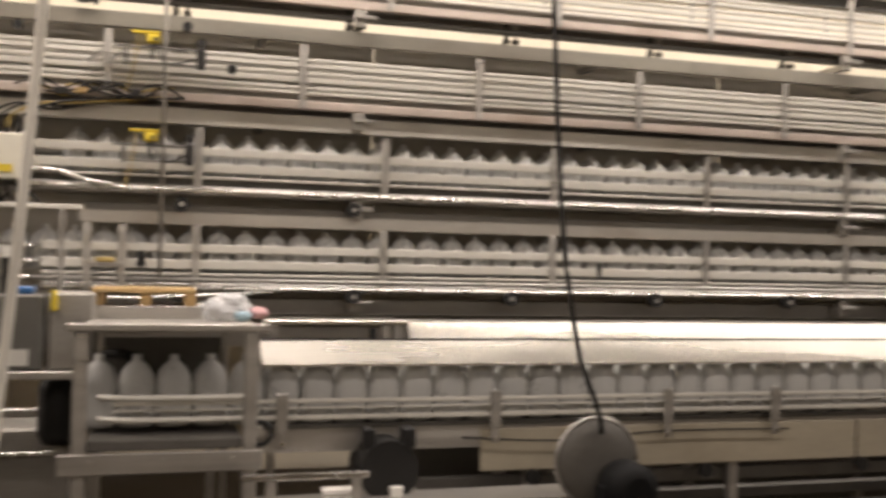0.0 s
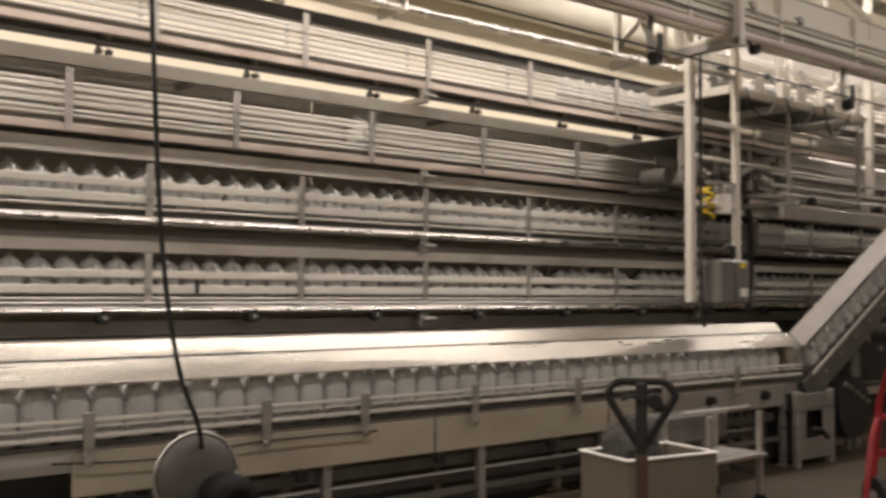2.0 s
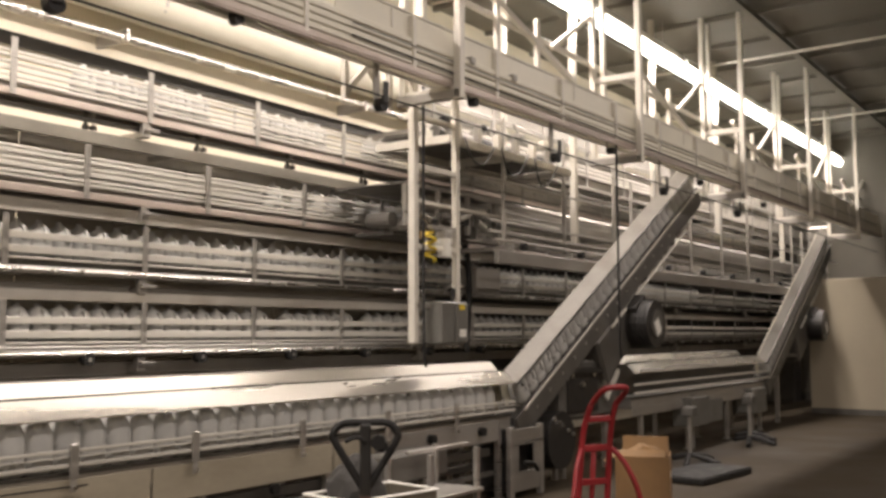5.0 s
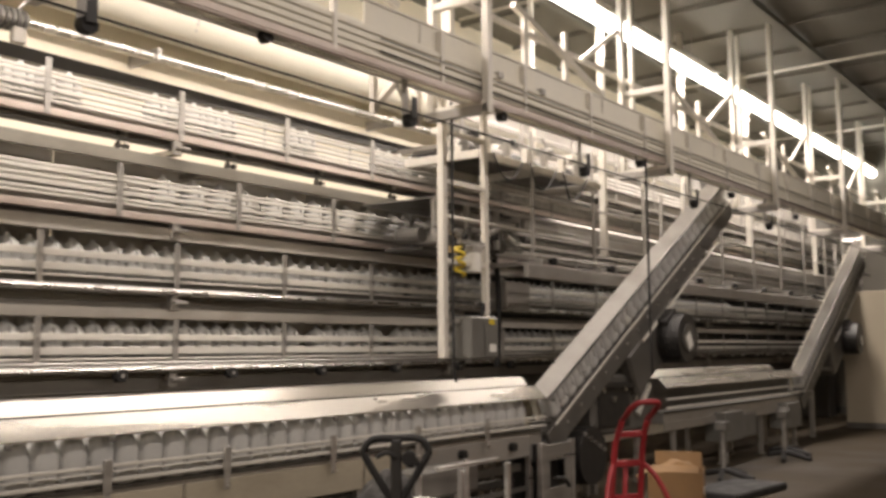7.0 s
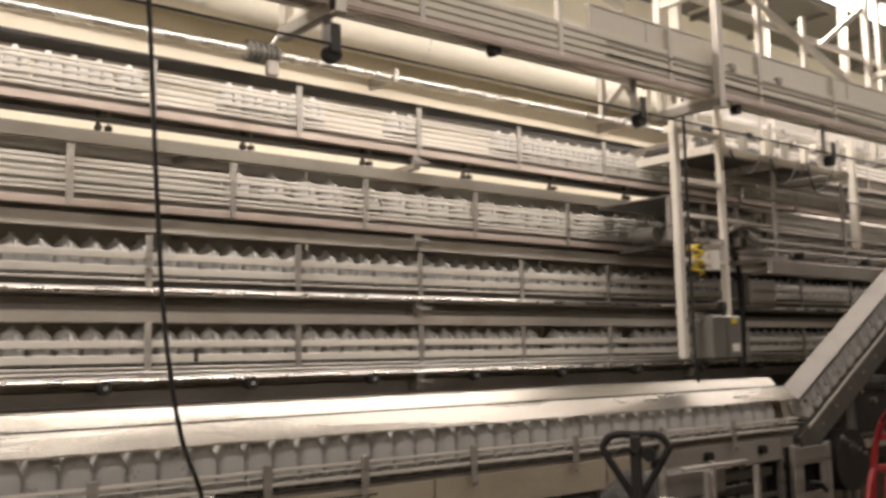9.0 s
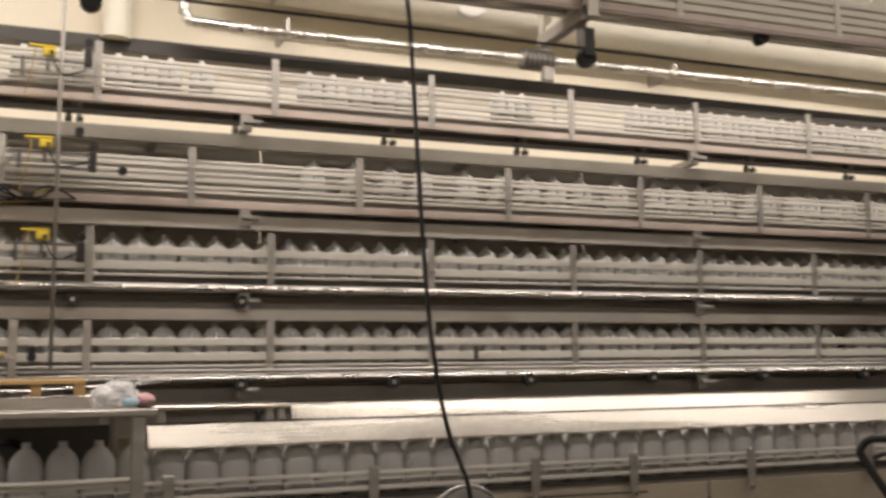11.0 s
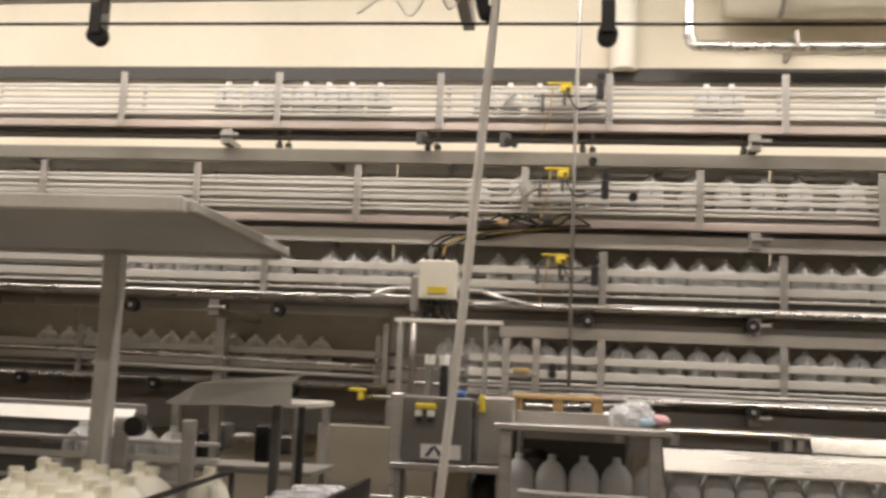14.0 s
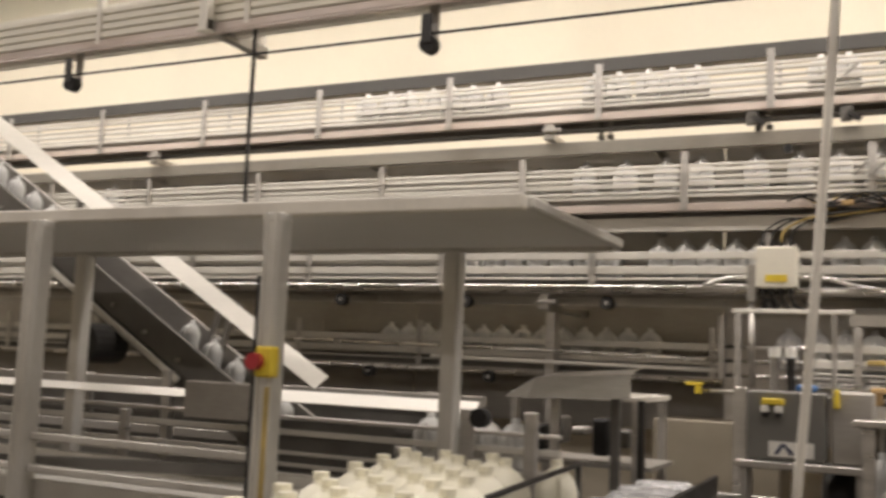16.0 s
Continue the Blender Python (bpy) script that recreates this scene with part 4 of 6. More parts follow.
part("valve_body", rod(B(), (-0.21, -0.015, 1.19), (-0.21, -0.015, 1.235), 0.018, 10), YELLOW, bb)
part("air_pipe", tube(B(), [(-0.22, -0.01, 1.21), (0.9, -0.03, 1.20), (1.6, -0.01, 1.24)], 0.011), CHROME, bb)

# ---- overhead conveyor ----
oh = thing("overhead_conveyor", "long cream overhead jug conveyor with rails and a copper-stained edge", "conveyor")
oh.matrix_basis = pose(0, 4.22, 3.105, 0, -0.5, 0)
part("bed", box(B(), XA - 4, XB, 0.03, 0.075, 0.0, 0.03), POSTPAINT, oh)
part("bed", box(B(), XA - 4, XB, 0.15, 0.20, 0.0, 0.03), POSTPAINT, oh)
part("lower_edge", box(B(), XA - 4, XB, -0.012, 0.03, -0.02, 0.025, 0.004), CHANNEL, oh, "copper-stained lower edge")
part("side_panel", box(B(), 4.2, XB, 0.03, 0.042, 0.035, 0.385, 0.003), CREAMBOX, oh, "cream painted side panel")
part("back_panel", box(B(), XA - 4, XB, 0.20, 0.21, 0.0, 0.30, 0.003), POSTPAINT, oh)
part("top_edge", box(B(), 4.2, XB, 0.02, 0.07, 0.386, 0.40, 0.003), POSTPAINT, oh)
part("copper_pipe", tube(B(), [(XA - 4, 0.0, -0.028), (XB, 0.0, -0.028)], 0.012, 8), CHANNEL, oh, "copper-stained pipe under the bed")
part("low_panel", box(B(), XA - 4, 4.19, 0.03, 0.042, 0.035, 0.25, 0.003), CREAMBOX, oh, "cream painted side panel")
for k in range(12):
    part("rail_wire", tube(B(), [(4.3 + 1.3 * k, -0.02, 0.155), (5.58 + 1.3 * k, -0.02, 0.15)], 0.004, 5), RUBBER, oh)
    part("panel_seam", box(B(), 4.75 + 1.3 * k, 4.765 + 1.3 * k, 0.022, 0.0295, 0.25, 0.384), POSTPAINT, oh)
for dz in (0.058, 0.106, 0.154, 0.202):
    part("guard_rail", box(B(), XA - 4, XB, 0.0, 0.024, dz - 0.019, dz + 0.019, 0.004), CREAMBOX, oh)
clip = mesh(box(B(), -0.018, 0.018, -0.014, 0.029, 0.0, 0.37, 0.003), POSTPAINT, "post")
for k in range(-8, 18):
    part("post", clip, POSTPAINT, oh).location.x = 0.72 + 1.06 * k
x, lane = -6.0, []
while x < 4.2:
    lane.append(pose(x, 4.335, 3.136 + 0.0087 * x, 0, 0, rnd.uniform(-4, 4)))
    x += rnd.choice((0.155, 0.16, 0.17, 0.31))
jug_lane(lane, "row of empty translucent jugs behind the overhead rails")

hp = mesh(box(box(B(), -0.03, 0.03, -0.03, 0.03, -0.21, H - 3.25 + .01, 0.005), -0.035, 0.035, -0.035, 0.035, -0.216, -0.206), POSTPAINT, "front_post")
for k in range(-5, 6):
    x = 5.42 + 3.15 * k if k > -2 else -0.73 + 3.02 * (k + 2)
    f = thing("ceiling_gantry", "cream painted hanging frame holding the overhead conveyor to the ceiling", "frame", (x, 4.16, 3.25), "hanging frames")
    part("front_post", hp, POSTPAINT, f)
    rp = box(B(), -0.03, 0.03, 0.46, 0.52, -0.144, H - 3.25 + .01, 0.005)
    part("rear_post", rp, POSTPAINT, f)
    part("rear_post", box(B(), 0.20, 0.25, 0.46, 0.51, 0.30, H - 3.25 + .01, 0.005), POSTPAINT, f)
    part("crossbar", box(B(), -0.022, 0.022, 0.03, 0.46, 0.62, 0.68, 0.004), POSTPAINT, f)
    part("lower_arm", box(B(), -0.03, 0.03, -0.02, 0.54, -0.21, -0.145, 0.005), DULL, f, "grey steel lower arm")
    part("bed_arm", box(B(), -0.02, 0.02, 0.031, 0.46, -0.144, -0.115, 0.004), POSTPAINT, f)
    if k >= 0:
        part("side_rail", box(B(), 0.0, 3.15, 0.525, 0.56, 0.82, 0.87, 0.004), POSTPAINT, f)
        part("mid_post", box(B(), 1.3, 1.35, 0.48, 0.524, 0.30, 1.0, 0.004), POSTPAINT, f)
        part("mid_post", box(B(), 2.0, 2.05, 0.48, 0.524, 0.30, 1.0, 0.004), POSTPAINT, f)
    if k >= -1:
        part("brace", bar(B(), (1.15, 0.50, 1.02), (2.75, 0.50, 0.56), 0.05, 0.05), POSTPAINT, f)
        part("brace", bar(B(), (2.30, 0.50, 0.80), (3.10, 0.50, 1.30), 0.04, 0.04), POSTPAINT, f)
for k in range(-4, 6):
    x = -0.07 + 2.37 * k
    r = thing("cable_roller", "black guide roller on a grey arm under the overhead conveyor", "roller", (x, 4.27, 2.86), "cable rollers")
    part("wheel", rod(B(), (0, -0.03, 0), (0, 0.03, 0), 0.045, 18), RUBBER, r)
    part("arm", box(B(), -0.028, 0.028, 0.032, 0.05, -0.01, 0.39, 0.006), DULL, r)
    part("guard", box(B(), -0.03, 0.03, -0.046, -0.034, 0.0, 0.15, 0.006), BLACKSTEEL, r)
    s = thing("cable_roller", "small black guide roller under the overhead conveyor", "roller", (x + 1.10, 4.27, 3.09), "small cable rollers")
    part("wheel", rod(B(), (0, -0.03, 0), (0, 0.03, 0), 0.035, 16), RUBBER, s)
    part("arm", box(B(), -0.02, 0.02, 0.032, 0.045, -0.01, 0.16, 0.004), DULL, s)
rope = thing("safety_line", "thin black safety pull cord under the overhead conveyor", "cord", (0, 0, 0))
part("cord", tube(B(), smooth_path([(-12, 4.235, 2.90), (-2.42, 4.235, 2.905), (-0.07, 4.235, 2.90), (2.3, 4.235, 2.90), (20, 4.235, 2.93)], 3), 0.007, 6), RUBBER, rope)
part("cord", tube(B(), [(4.3, 4.205, 3.22), (20, 4.205, 3.23)], 0.006, 6), RUBBER, rope)

cab = thing("hanging_cable", "thick black power cable hanging down to the drum fan", "cable", (0, 0, 0))
part("cable", tube(B(), smooth_path([(1.30, 4.24, 3.28), (1.335, 4.22, 2.9), (1.36, 4.2, 2.3), (1.39, 4.2, 1.8), (1.425, 4.2, 1.42), (1.50, 4.22, 1.05), (1.60, 4.25, 0.82), (1.66, 4.33, 0.70)], 6), 0.011, 8), RUBBER, cab)
hose = thing("hanging_hose", "pale grey hose slanting down from the overhead conveyor", "hose", (0, 0, 0))
part("hose", tube(B(), smooth_path([(-0.555, 4.24, 3.26), (-0.565, 4.2, 2.95), (-0.645, 4.2, 1.75), (-0.72, 4.2, 0.84), (-0.80, 4.22, 0.02)], 6), 0.019, 10), POSTPAINT, hose)
part("hook", tube(B(), smooth_path([(-0.60, 4.22, 3.28), (-0.63, 4.22, 3.05), (-0.605, 4.22, 2.93), (-0.58, 4.22, 2.97)], 5), 0.03, 8), RUBBER, hose)
wire = thing("coiled_wire", "loose thin white wire looped under the overhead conveyor", "wire", (0, 0, 0))
part("wire", tube(B(), smooth_path([(-1.2, 4.26, 2.96), (-1.05, 4.26, 3.05), (-0.95, 4.26, 2.95), (-0.85, 4.26, 3.1), (-0.78, 4.26, 2.98), (-0.70, 4.26, 3.08), (-0.6, 4.24, 3.24)], 6), 0.005, 6), WHITE, wire)
for x, y, z0, z1 in ((5.62, 4.62, 1.14, 3.26), (8.15, 4.22, 1.15, 3.26), (-3.52, 4.30, 1.9, 3.16)):
    c = thing("pull_rope", "thin black cord hanging straight down", "cord", (x, y, z0), "hanging cords")
    part("cord", tube(B(), smooth_path([(0.03, 0, 0), (0.0, 0, 0.3), (0, 0, z1 - z0)], 4), 0.011, 6), RUBBER, c)

# ---- column stand with panel ----
col = thing("column_stand", "cream painted hanging twin column with rungs beside the conveyors", "column", (5.67, 4.75, 0))
part("column", box(B(), -0.03, 0.03, -0.03, 0.03, 1.31, 3.35, 0.005), POSTPAINT, col)
part("column", box(B(), 0.545, 0.595, -0.025, 0.025, 1.60, 3.35, 0.005), POSTPAINT, col)
for z in (2.02, 2.63, 3.02):
    part("rung", box(B(), 0.031, 0.544, -0.02, 0.02, z, z + 0.04, 0.004), POSTPAINT, col)
part("top_arm", box(B(), -0.2, 0.7, -0.03, 0.03, 3.352, 3.40, 0.004), POSTPAINT, col)
for x in (-0.03, 0.57):
    part("top_arm", box(B(), x, x + 0.06, -0.55, -0.031, 3.352, 3.40, 0.004), DULL, col)
for a, b2 in (((-0.55, 0, 3.3), (-0.3, 0, 3.05)), ((-0.55, 0, 3.3), (-0.8, 0, 3.05))):
    part("brace", bar(B(), a, b2, 0.04, 0.04, (0, 1, 0)), POSTPAINT, col)
for x in (-0.8, -0.3):
    part("brace_post", box(B(), x - .02, x + .02, -0.02, 0.02, 3.02, 3.60), POSTPAINT, col)
part("tie", box(B(), -0.82, -0.2, -0.02, 0.02, 3.60, 3.64), POSTPAINT, col)
pb = thing("panel_box", "grey electrical panel box with a yellow label on the column", "panel box", (6.04, 4.72, 1.305))
part("body", box(B(), -0.19, 0.16, -0.10, 0.08, 0, 0.32, 0.01), GREYBOX, pb)
part("door", box(B(), -0.01, 0.155, -0.115, -0.101, 0.01, 0.31, 0.005), GREYBOX, pb)
part("label", box(B(), 0.03, 0.10, -0.119, -0.1155, 0.26, 0.30), YELLOW, pb, "yellow warning label")
part("plate", box(B(), 0.03, 0.12, -0.119, -0.1155, 0.05, 0.11), WHITE, pb, "white notice")
part("bracket", box(B(), -0.37, -0.19, 0.0, 0.03, 0.27, 0.30), STEEL, pb)
part("conduit", tube(B(), smooth_path([(0.10, 0, 0.32), (0.12, 0.01, 0.40), (0.165, 0.03, 0.42), (0.19, 0.03, 0.32), (0.19, 0.03, 0.1)], 4), 0.014), RUBBER, pb)
coil = thing("yellow_air_hose", "coiled yellow air hose with a white filter bowl", "air hose", (5.88, 4.75, 1.93))
part("coil", tube(B(), smooth_path([(0.05 * math.cos(a * 0.9), 0.04 * math.sin(a * 0.9), 0.24 - a * 0.011) for a in range(22)], 2), 0.013, 6), YELLOW, coil)
part("bowl", rod(B(), (0.2, 0, 0.05), (0.2, 0, 0.2), 0.055, 16), WHITE, coil, "white filter bowl")
part("head", box(B(), 0.14, 0.26, -0.05, 0.05, 0.2, 0.26, 0.01), DULL, coil)
part("bracket", box(B(), 0.0, 0.33, -0.02, 0.02, 0.26, 0.29), DULL, coil)

# ---- transfer machinery beyond the column ----
tr = thing("transfer_unit", "grey sheet-metal transfer unit with drive parts and rails", "transfer unit", (6.22, 5.25, 2.25))
part("hood", box(B(), 0.0, 1.5, 0.0, 0.78, 0.385, 0.40, 0.004), DARKMET, tr)
part("front_lip", box(B(), 0.0, 1.5, -0.02, -0.002, 0.37, 0.405), STEEL, tr)
part("base", box(B(), 0.3, 1.5, 0.35, 0.78, 0.0, 0.03, 0.004), DARKMET, tr)
for k in range(4):
    part("upright", box(B(), 0.02 + 0.47 * k, 0.06 + 0.47 * k, 0.0, 0.04, 0.031, 0.384), STEEL, tr)
for k in range(5):
    part("cylinder", rod(B(), (0.15 + 0.3 * k, -0.03, 0.15), (0.32 + 0.3 * k, -0.03, 0.15 + 0.06 * (k % 3 - 1)), 0.035, 12), (CHROME, DARKMET, STEEL)[k % 3], tr)
    part("motor", rod(B(), (0.1 + 0.31 * k, 0.2, 0.10), (0.1 + 0.31 * k, 0.45, 0.10), 0.07, 14), (DARKMET, DULL)[k % 2], tr)
for k in range(4):
    part("valve", rod(B(), (0.1 + 0.16 * k, -0.02, -0.14), (0.1 + 0.16 * k, -0.02, -0.02), 0.022, 10), (WHITE, STEEL)[k % 2], tr)
    part("fitting", box(B(), 0.06 + 0.16 * k, 0.14 + 0.16 * k, -0.05, 0.02, -0.06, -0.001, 0.006), (RUBBER, WOOD)[k % 2], tr)
part("rail", tube(B(), [(0.1, -0.05, 0.24), (2.6, -0.05, 0.22)], 0.018), RAIL, tr)
part("wall_arm", box(B(), 0.4, 0.46, 0.78, Y1 - 5.25 + .01, 0.02, 0.06), STEEL, tr)
up = thing("upper_platform", "cream framed upper platform carrying drive machinery", "platform", (6.45, 4.95, 2.98))
b = B()
for y in (0.0, 0.75):
    box(b, 0, 2.2, y, y + 0.05, 0, 0.07, 0.004)
for x in (0.0, 1.05, 2.15):
    box(b, x, x + 0.05, 0.05, 0.75, 0, 0.07, 0.004)
part("frame", b, POSTPAINT, up)
part("plate", box(B(), 0.06, 2.14, 0.06, 0.74, 0.071, 0.08), DARKMET, up)
rp2 = random.Random(9)
for k in range(16):
    x, y, z = rp2.uniform(0.05, 1.35), rp2.uniform(-0.08, 0.3), rp2.uniform(0.04, 0.3)
    w = rp2.uniform(0.02, 0.07)
    if k % 3:
        part("drive_block", box(B(), x, x + w * 1.6, y, y + w, z, z + w, 0.006), (DARKMET, DULL, RUBBER, STEEL)[k % 4], tr)
    else:
        part("link", bar(B(), (x, y, z), (x + rp2.uniform(-.2, .2), y, z + rp2.uniform(-.12, .12)), 0.02, 0.02), (STEEL, DARKMET)[k % 2], tr)
for k in range(22):
    x, y, z = rp2.uniform(0.02, 2.0), rp2.uniform(0.0, 0.5), rp2.uniform(0.082, 0.30)
    w = rp2.uniform(0.03, 0.09)
    if k % 3:
        part("drive_block", box(B(), x, x + w * 1.5, y, y + w, z, z + w, 0.008), (DARKMET, STEEL, RUBBER, DULL, POSTPAINT)[k % 5], up)
    else:
        part("link", bar(B(), (x, y, z), (x + rp2.uniform(-.3, .3), y, z + rp2.uniform(-.1, .16)), 0.022, 0.022), (STEEL, POSTPAINT)[k % 2], up)
for k in range(3):
    part("cable", tube(B(), smooth_path([(0.2 + 0.6 * k, -0.02, 0.07), (0.3 + 0.6 * k, -0.03, -0.10 - 0.04 * k), (0.5 + 0.6 * k, -0.02, -0.12), (0.7 + 0.6 * k, 0, 0.06)], 4), 0.009, 6), RUBBER, up)
for k in range(6):
    part("machine", rod(B(), (0.2 + 0.33 * k, 0.3, 0.16), (0.42 + 0.33 * k, 0.3, 0.16), 0.06, 14), (DARKMET, DULL, BLACKSTEEL)[k % 3], up)
    part("bracket", box(B(), 0.28 + 0.33 * k, 0.34 + 0.33 * k, 0.1, 0.16, 0.081, 0.30 - 0.03 * (k % 3), 0.004), (POSTPAINT, STEEL)[k % 2], up)
for x in (0.5, 2.05):
    part("hanger", box(B(), x, x + 0.05, 0.70, 0.75, 0.07, H - 2.98 + .01), POSTPAINT, up)
for x, z in ((9.19, 2.35), (11.4, 2.55), (13.75, 2.80), (17.0, 2.60)):
    h = thing("hanging_post", "short cream painted post hanging from the ceiling steel", "post", (x, 5.20, z), "hanging posts")
    part("post", box(B(), -0.035, 0.035, -0.035, 0.035, 0, H - z + .01, 0.005), POSTPAINT, h)
    part("foot", box(B(), -0.04, 0.04, 0.036, 0.5, 0.05, 0.09), DULL, h)
ac = thing("accumulation_rails", "bank of long stainless guide rails and beams beyond the transfer unit", "guide rails", (0, 0, 0))
for y, z, r in ((5.1, 2.32, 0.018), (5.1, 2.42, 0.014), (5.25, 2.62, 0.016), (5.1, 2.80, 0.014), (5.35, 2.92, 0.018), (5.5, 3.08, 0.02), (5.05, 2.24, 0.012), (5.6, 3.25, 0.02), (5.35, 3.36, 0.014)):
    part("rail", tube(B(), [(7.3, y, z), (XB, y, z - 0.02)], r, 8), STEEL if r < 0.017 else DULL, ac)
part("duct", tube(B(), [(6.9, 5.6, 2.62), (XB, 5.6, 2.60)], 0.13, 16), DULL, ac, "large grey duct")
part("beam", box(B(), 7.3, XB, 5.0, 5.05, 2.02, 2.14, 0.005), DULL, ac)
part("beam", box(B(), 7.3, XB, 5.3, 5.36, 2.46, 2.56, 0.005), DULL, ac)
for k in range(11):
    x = 7.5 + 1.2 * k
    part("cross_arm", box(B(), x, x + 0.04, 4.98, Y1 + .01, 2.145, 2.19, 0.003), DULL, ac)
    part("upright", box(B(), x, x + 0.035, 5.06, 5.09, 2.19, 3.4, 0.003), STEEL, ac)
    part("roller", rod(B(), (x + 0.3, 5.0, 2.2), (x + 0.3, 5.06, 2.2), 0.035, 12), RUBBER, ac)
uc = thing("upper_conveyor", "upper stainless jug conveyor between the overhead line and the wall", "conveyor", (0, 0, 0))
for y, z0, z1, mt_ in ((5.62, 3.14, 3.24, DULL), (5.66, 3.42, 3.50, STEEL), (5.70, 3.62, 3.80, DULL)):
    part("side_channel", box(B(), 6.9, XB, y, y + 0.03, z0, z1, 0.004), mt_, uc)
for z in (3.30, 3.35, 3.55, 3.58):
    part("guard_rail", tube(B(), [(6.9, 5.60, z), (XB, 5.60, z)], 0.012, 8), STEEL, uc)
part("belt", box(B(), 6.9, XB, 5.75, 6.0, 3.20, 3.23), DARKMET, uc)
part("back_sheet", box(B(), 7.6, XB, 6.02, 6.03, 3.16, 3.62), GALV, uc)
for k in range(13):
    x = 7.1 + 1.06 * k
    part("post", box(B(), x, x + 0.045, 5.585, 5.60, 3.14, 3.80, 0.003), STEEL, uc)
    part("arm", box(B(), x + .3, x + .34, 5.76, 6.01, 3.14, 3.19), DULL, uc)
for x in (8.0, 12.0, 16.0, 19.5):
    part("wall_arm", box(B(), x, x + 0.05, 6.03, Y1 + .01, 3.5, 3.56), DULL, uc)
eb = thing("wall_cabinet", "grey steel cabinet with bent conduit among the far conveyors", "cabinet", (8.0, 5.75, 1.5))
part("body", box(B(), 0.1, 0.55, 0, 0.25, 0.28, 0.56, 0.01), DULL, eb)
part("conduit", tube(B(), smooth_path([(-0.7, 0.1, 0.30), (-0.4, 0.1, 0.30), (-0.2, 0.1, 0.36), (0.0, 0.1, 0.36)], 4), 0.015), CHROME, eb)
part("cable", tube(B(), smooth_path([(-0.5, 0.05, 0.9), (-0.15, 0.0, 0.8), (-0.05, 0.0, 0.4), (-0.08, 0, -0.1), (-0.1, 0, -0.3)], 4), 0.03), RUBBER, eb)
part("arm", box(B(), 0.3, 0.36, 0.25, Y1 - 5.75 + .01, 0.3, 0.36), DULL, eb)

# ---- fluorescent fixtures ----
for k in range(-6, 4):
    f = thing("fluorescent_fixture", "long white fluorescent ceiling fixture, lit", "light fixture", (8.75 + 3.48 * k, 5.10, 4.94), "fluorescent fixtures")
    part("diffuser", tube(B(), smooth_path([(0.12, 0, -0.03), (0.18, 0, -0.03), (3.20, 0, -0.03), (3.26, 0, -0.03)], 2), 0.075, 12), TUBE, f, "glowing diffuser")
    part("housing", box(B(), 0.02, 3.36, -0.08, 0.08, 0.046, 0.12, 0.01), WHITE, f)
    for x in (0.6, 2.8):
        part("hanger", rod(B(), (x, 0, 0.12), (x, 0, H - 4.94 + .01), 0.006, 6), DULL, f)
for y in (1.6, 2.05):
    cp = thing("ceiling_conduit", "grey conduit bundle running along under the ceiling", "conduit", (0, 0, 0), "ceiling conduits")
    for k in range(4):
        part("pipe", tube(B(), [(X0, y + 0.06 * k, H - 0.17 - 0.012 * (k % 2)), (X1, y + 0.06 * k, H - 0.17)], 0.022, 8), DULL, cp)
for x in (4.0, 8.5, 13.0, 17.5):
    cp = thing("ceiling_conduit", "single grey conduit crossing under the ceiling", "conduit", (0, 0, 0), "ceiling conduits")
    part("pipe", tube(B(), [(x, -6, H - 0.20), (x + 0.3, 6.8, H - 0.20)], 0.02, 8), POSTPAINT, cp)

# ---- left machine: enclosure, incline, milk table ----
en = thing("enclosure", "aluminium profile machine enclosure with a pale roof panel", "enclosure", (0, 0, 0))
part("roof_panel", box(B(), -9.0, -1.50, 3.16, 4.30, 1.853, 1.865), ROOF, en, "pale translucent roof panel")
part("front_edge", box(B(), -9.0, -1.48, 3.10, 3.158, 1.835, 1.89, 0.006), POSTPAINT, en)
part("side_edge", box(B(), -1.498, -1.46, 3.16, 4.32, 1.845, 1.885, 0.005), ALU, en)
part("back_edge", box(B(), -9.0, -1.50, 4.302, 4.34, 1.83, 1.88, 0.005), ALU, en)
prof = box(B(), -0.038, 0.038, -0.038, 0.038, 0, 1.834, 0.006)
for q in (-0.022, 0.022):
    box(prof, q - 0.006, q + 0.006, -0.046, -0.0385, 0, 1.834)
box(prof, -0.04, 0.04, -0.04, 0.04, 1.80, 1.834, 0.004)
prof = mesh(prof, ALU, "post")
for x, y in ((-2.424, 3.06), (-3.62, 3.06), (-5.6, 3.06), (-7.6, 3.06)):
    part("post", prof, ALU, en).location = (x, y, 0)
back_prof = mesh(box(B(), -0.04, 0.04, -0.04, 0.04, 0, 1.83, 0.006), ALU, "post")
for x in (-2.26, -4.6, -6.8):
    part("post", back_prof, ALU, en).location = (x, 4.28, 0)
sw = part("stop_switch", box(B(), -2.425, -2.345, 2.965, 3.012, 1.235, 1.345, 0.008), YELLOW, en, "yellow stop switch box")
part("button", rod(B(), (-2.41, 2.93, 1.29), (-2.41, 2.966, 1.29), 0.03, 16), RED, sw, "red mushroom button")
part("seal_strip", box(B(), -2.48, -2.463, 3.03, 3.09, 0.3, 1.60), RUBBER, en)
part("door_strip", box(B(), -2.405, -2.385, 3.009, 3.013, 0.5, 1.2), WORNYELLOW, en, "worn yellow strip")
for z in (0.93, 0.80):
    part("rail", box(B(), -3.57, -2.48, 3.04, 3.08, z, z + 0.03, 0.004), ALU, en)
    part("rail", box(B(), -5.55, -3.67, 3.04, 3.08, z, z + 0.03, 0.004), ALU, en)

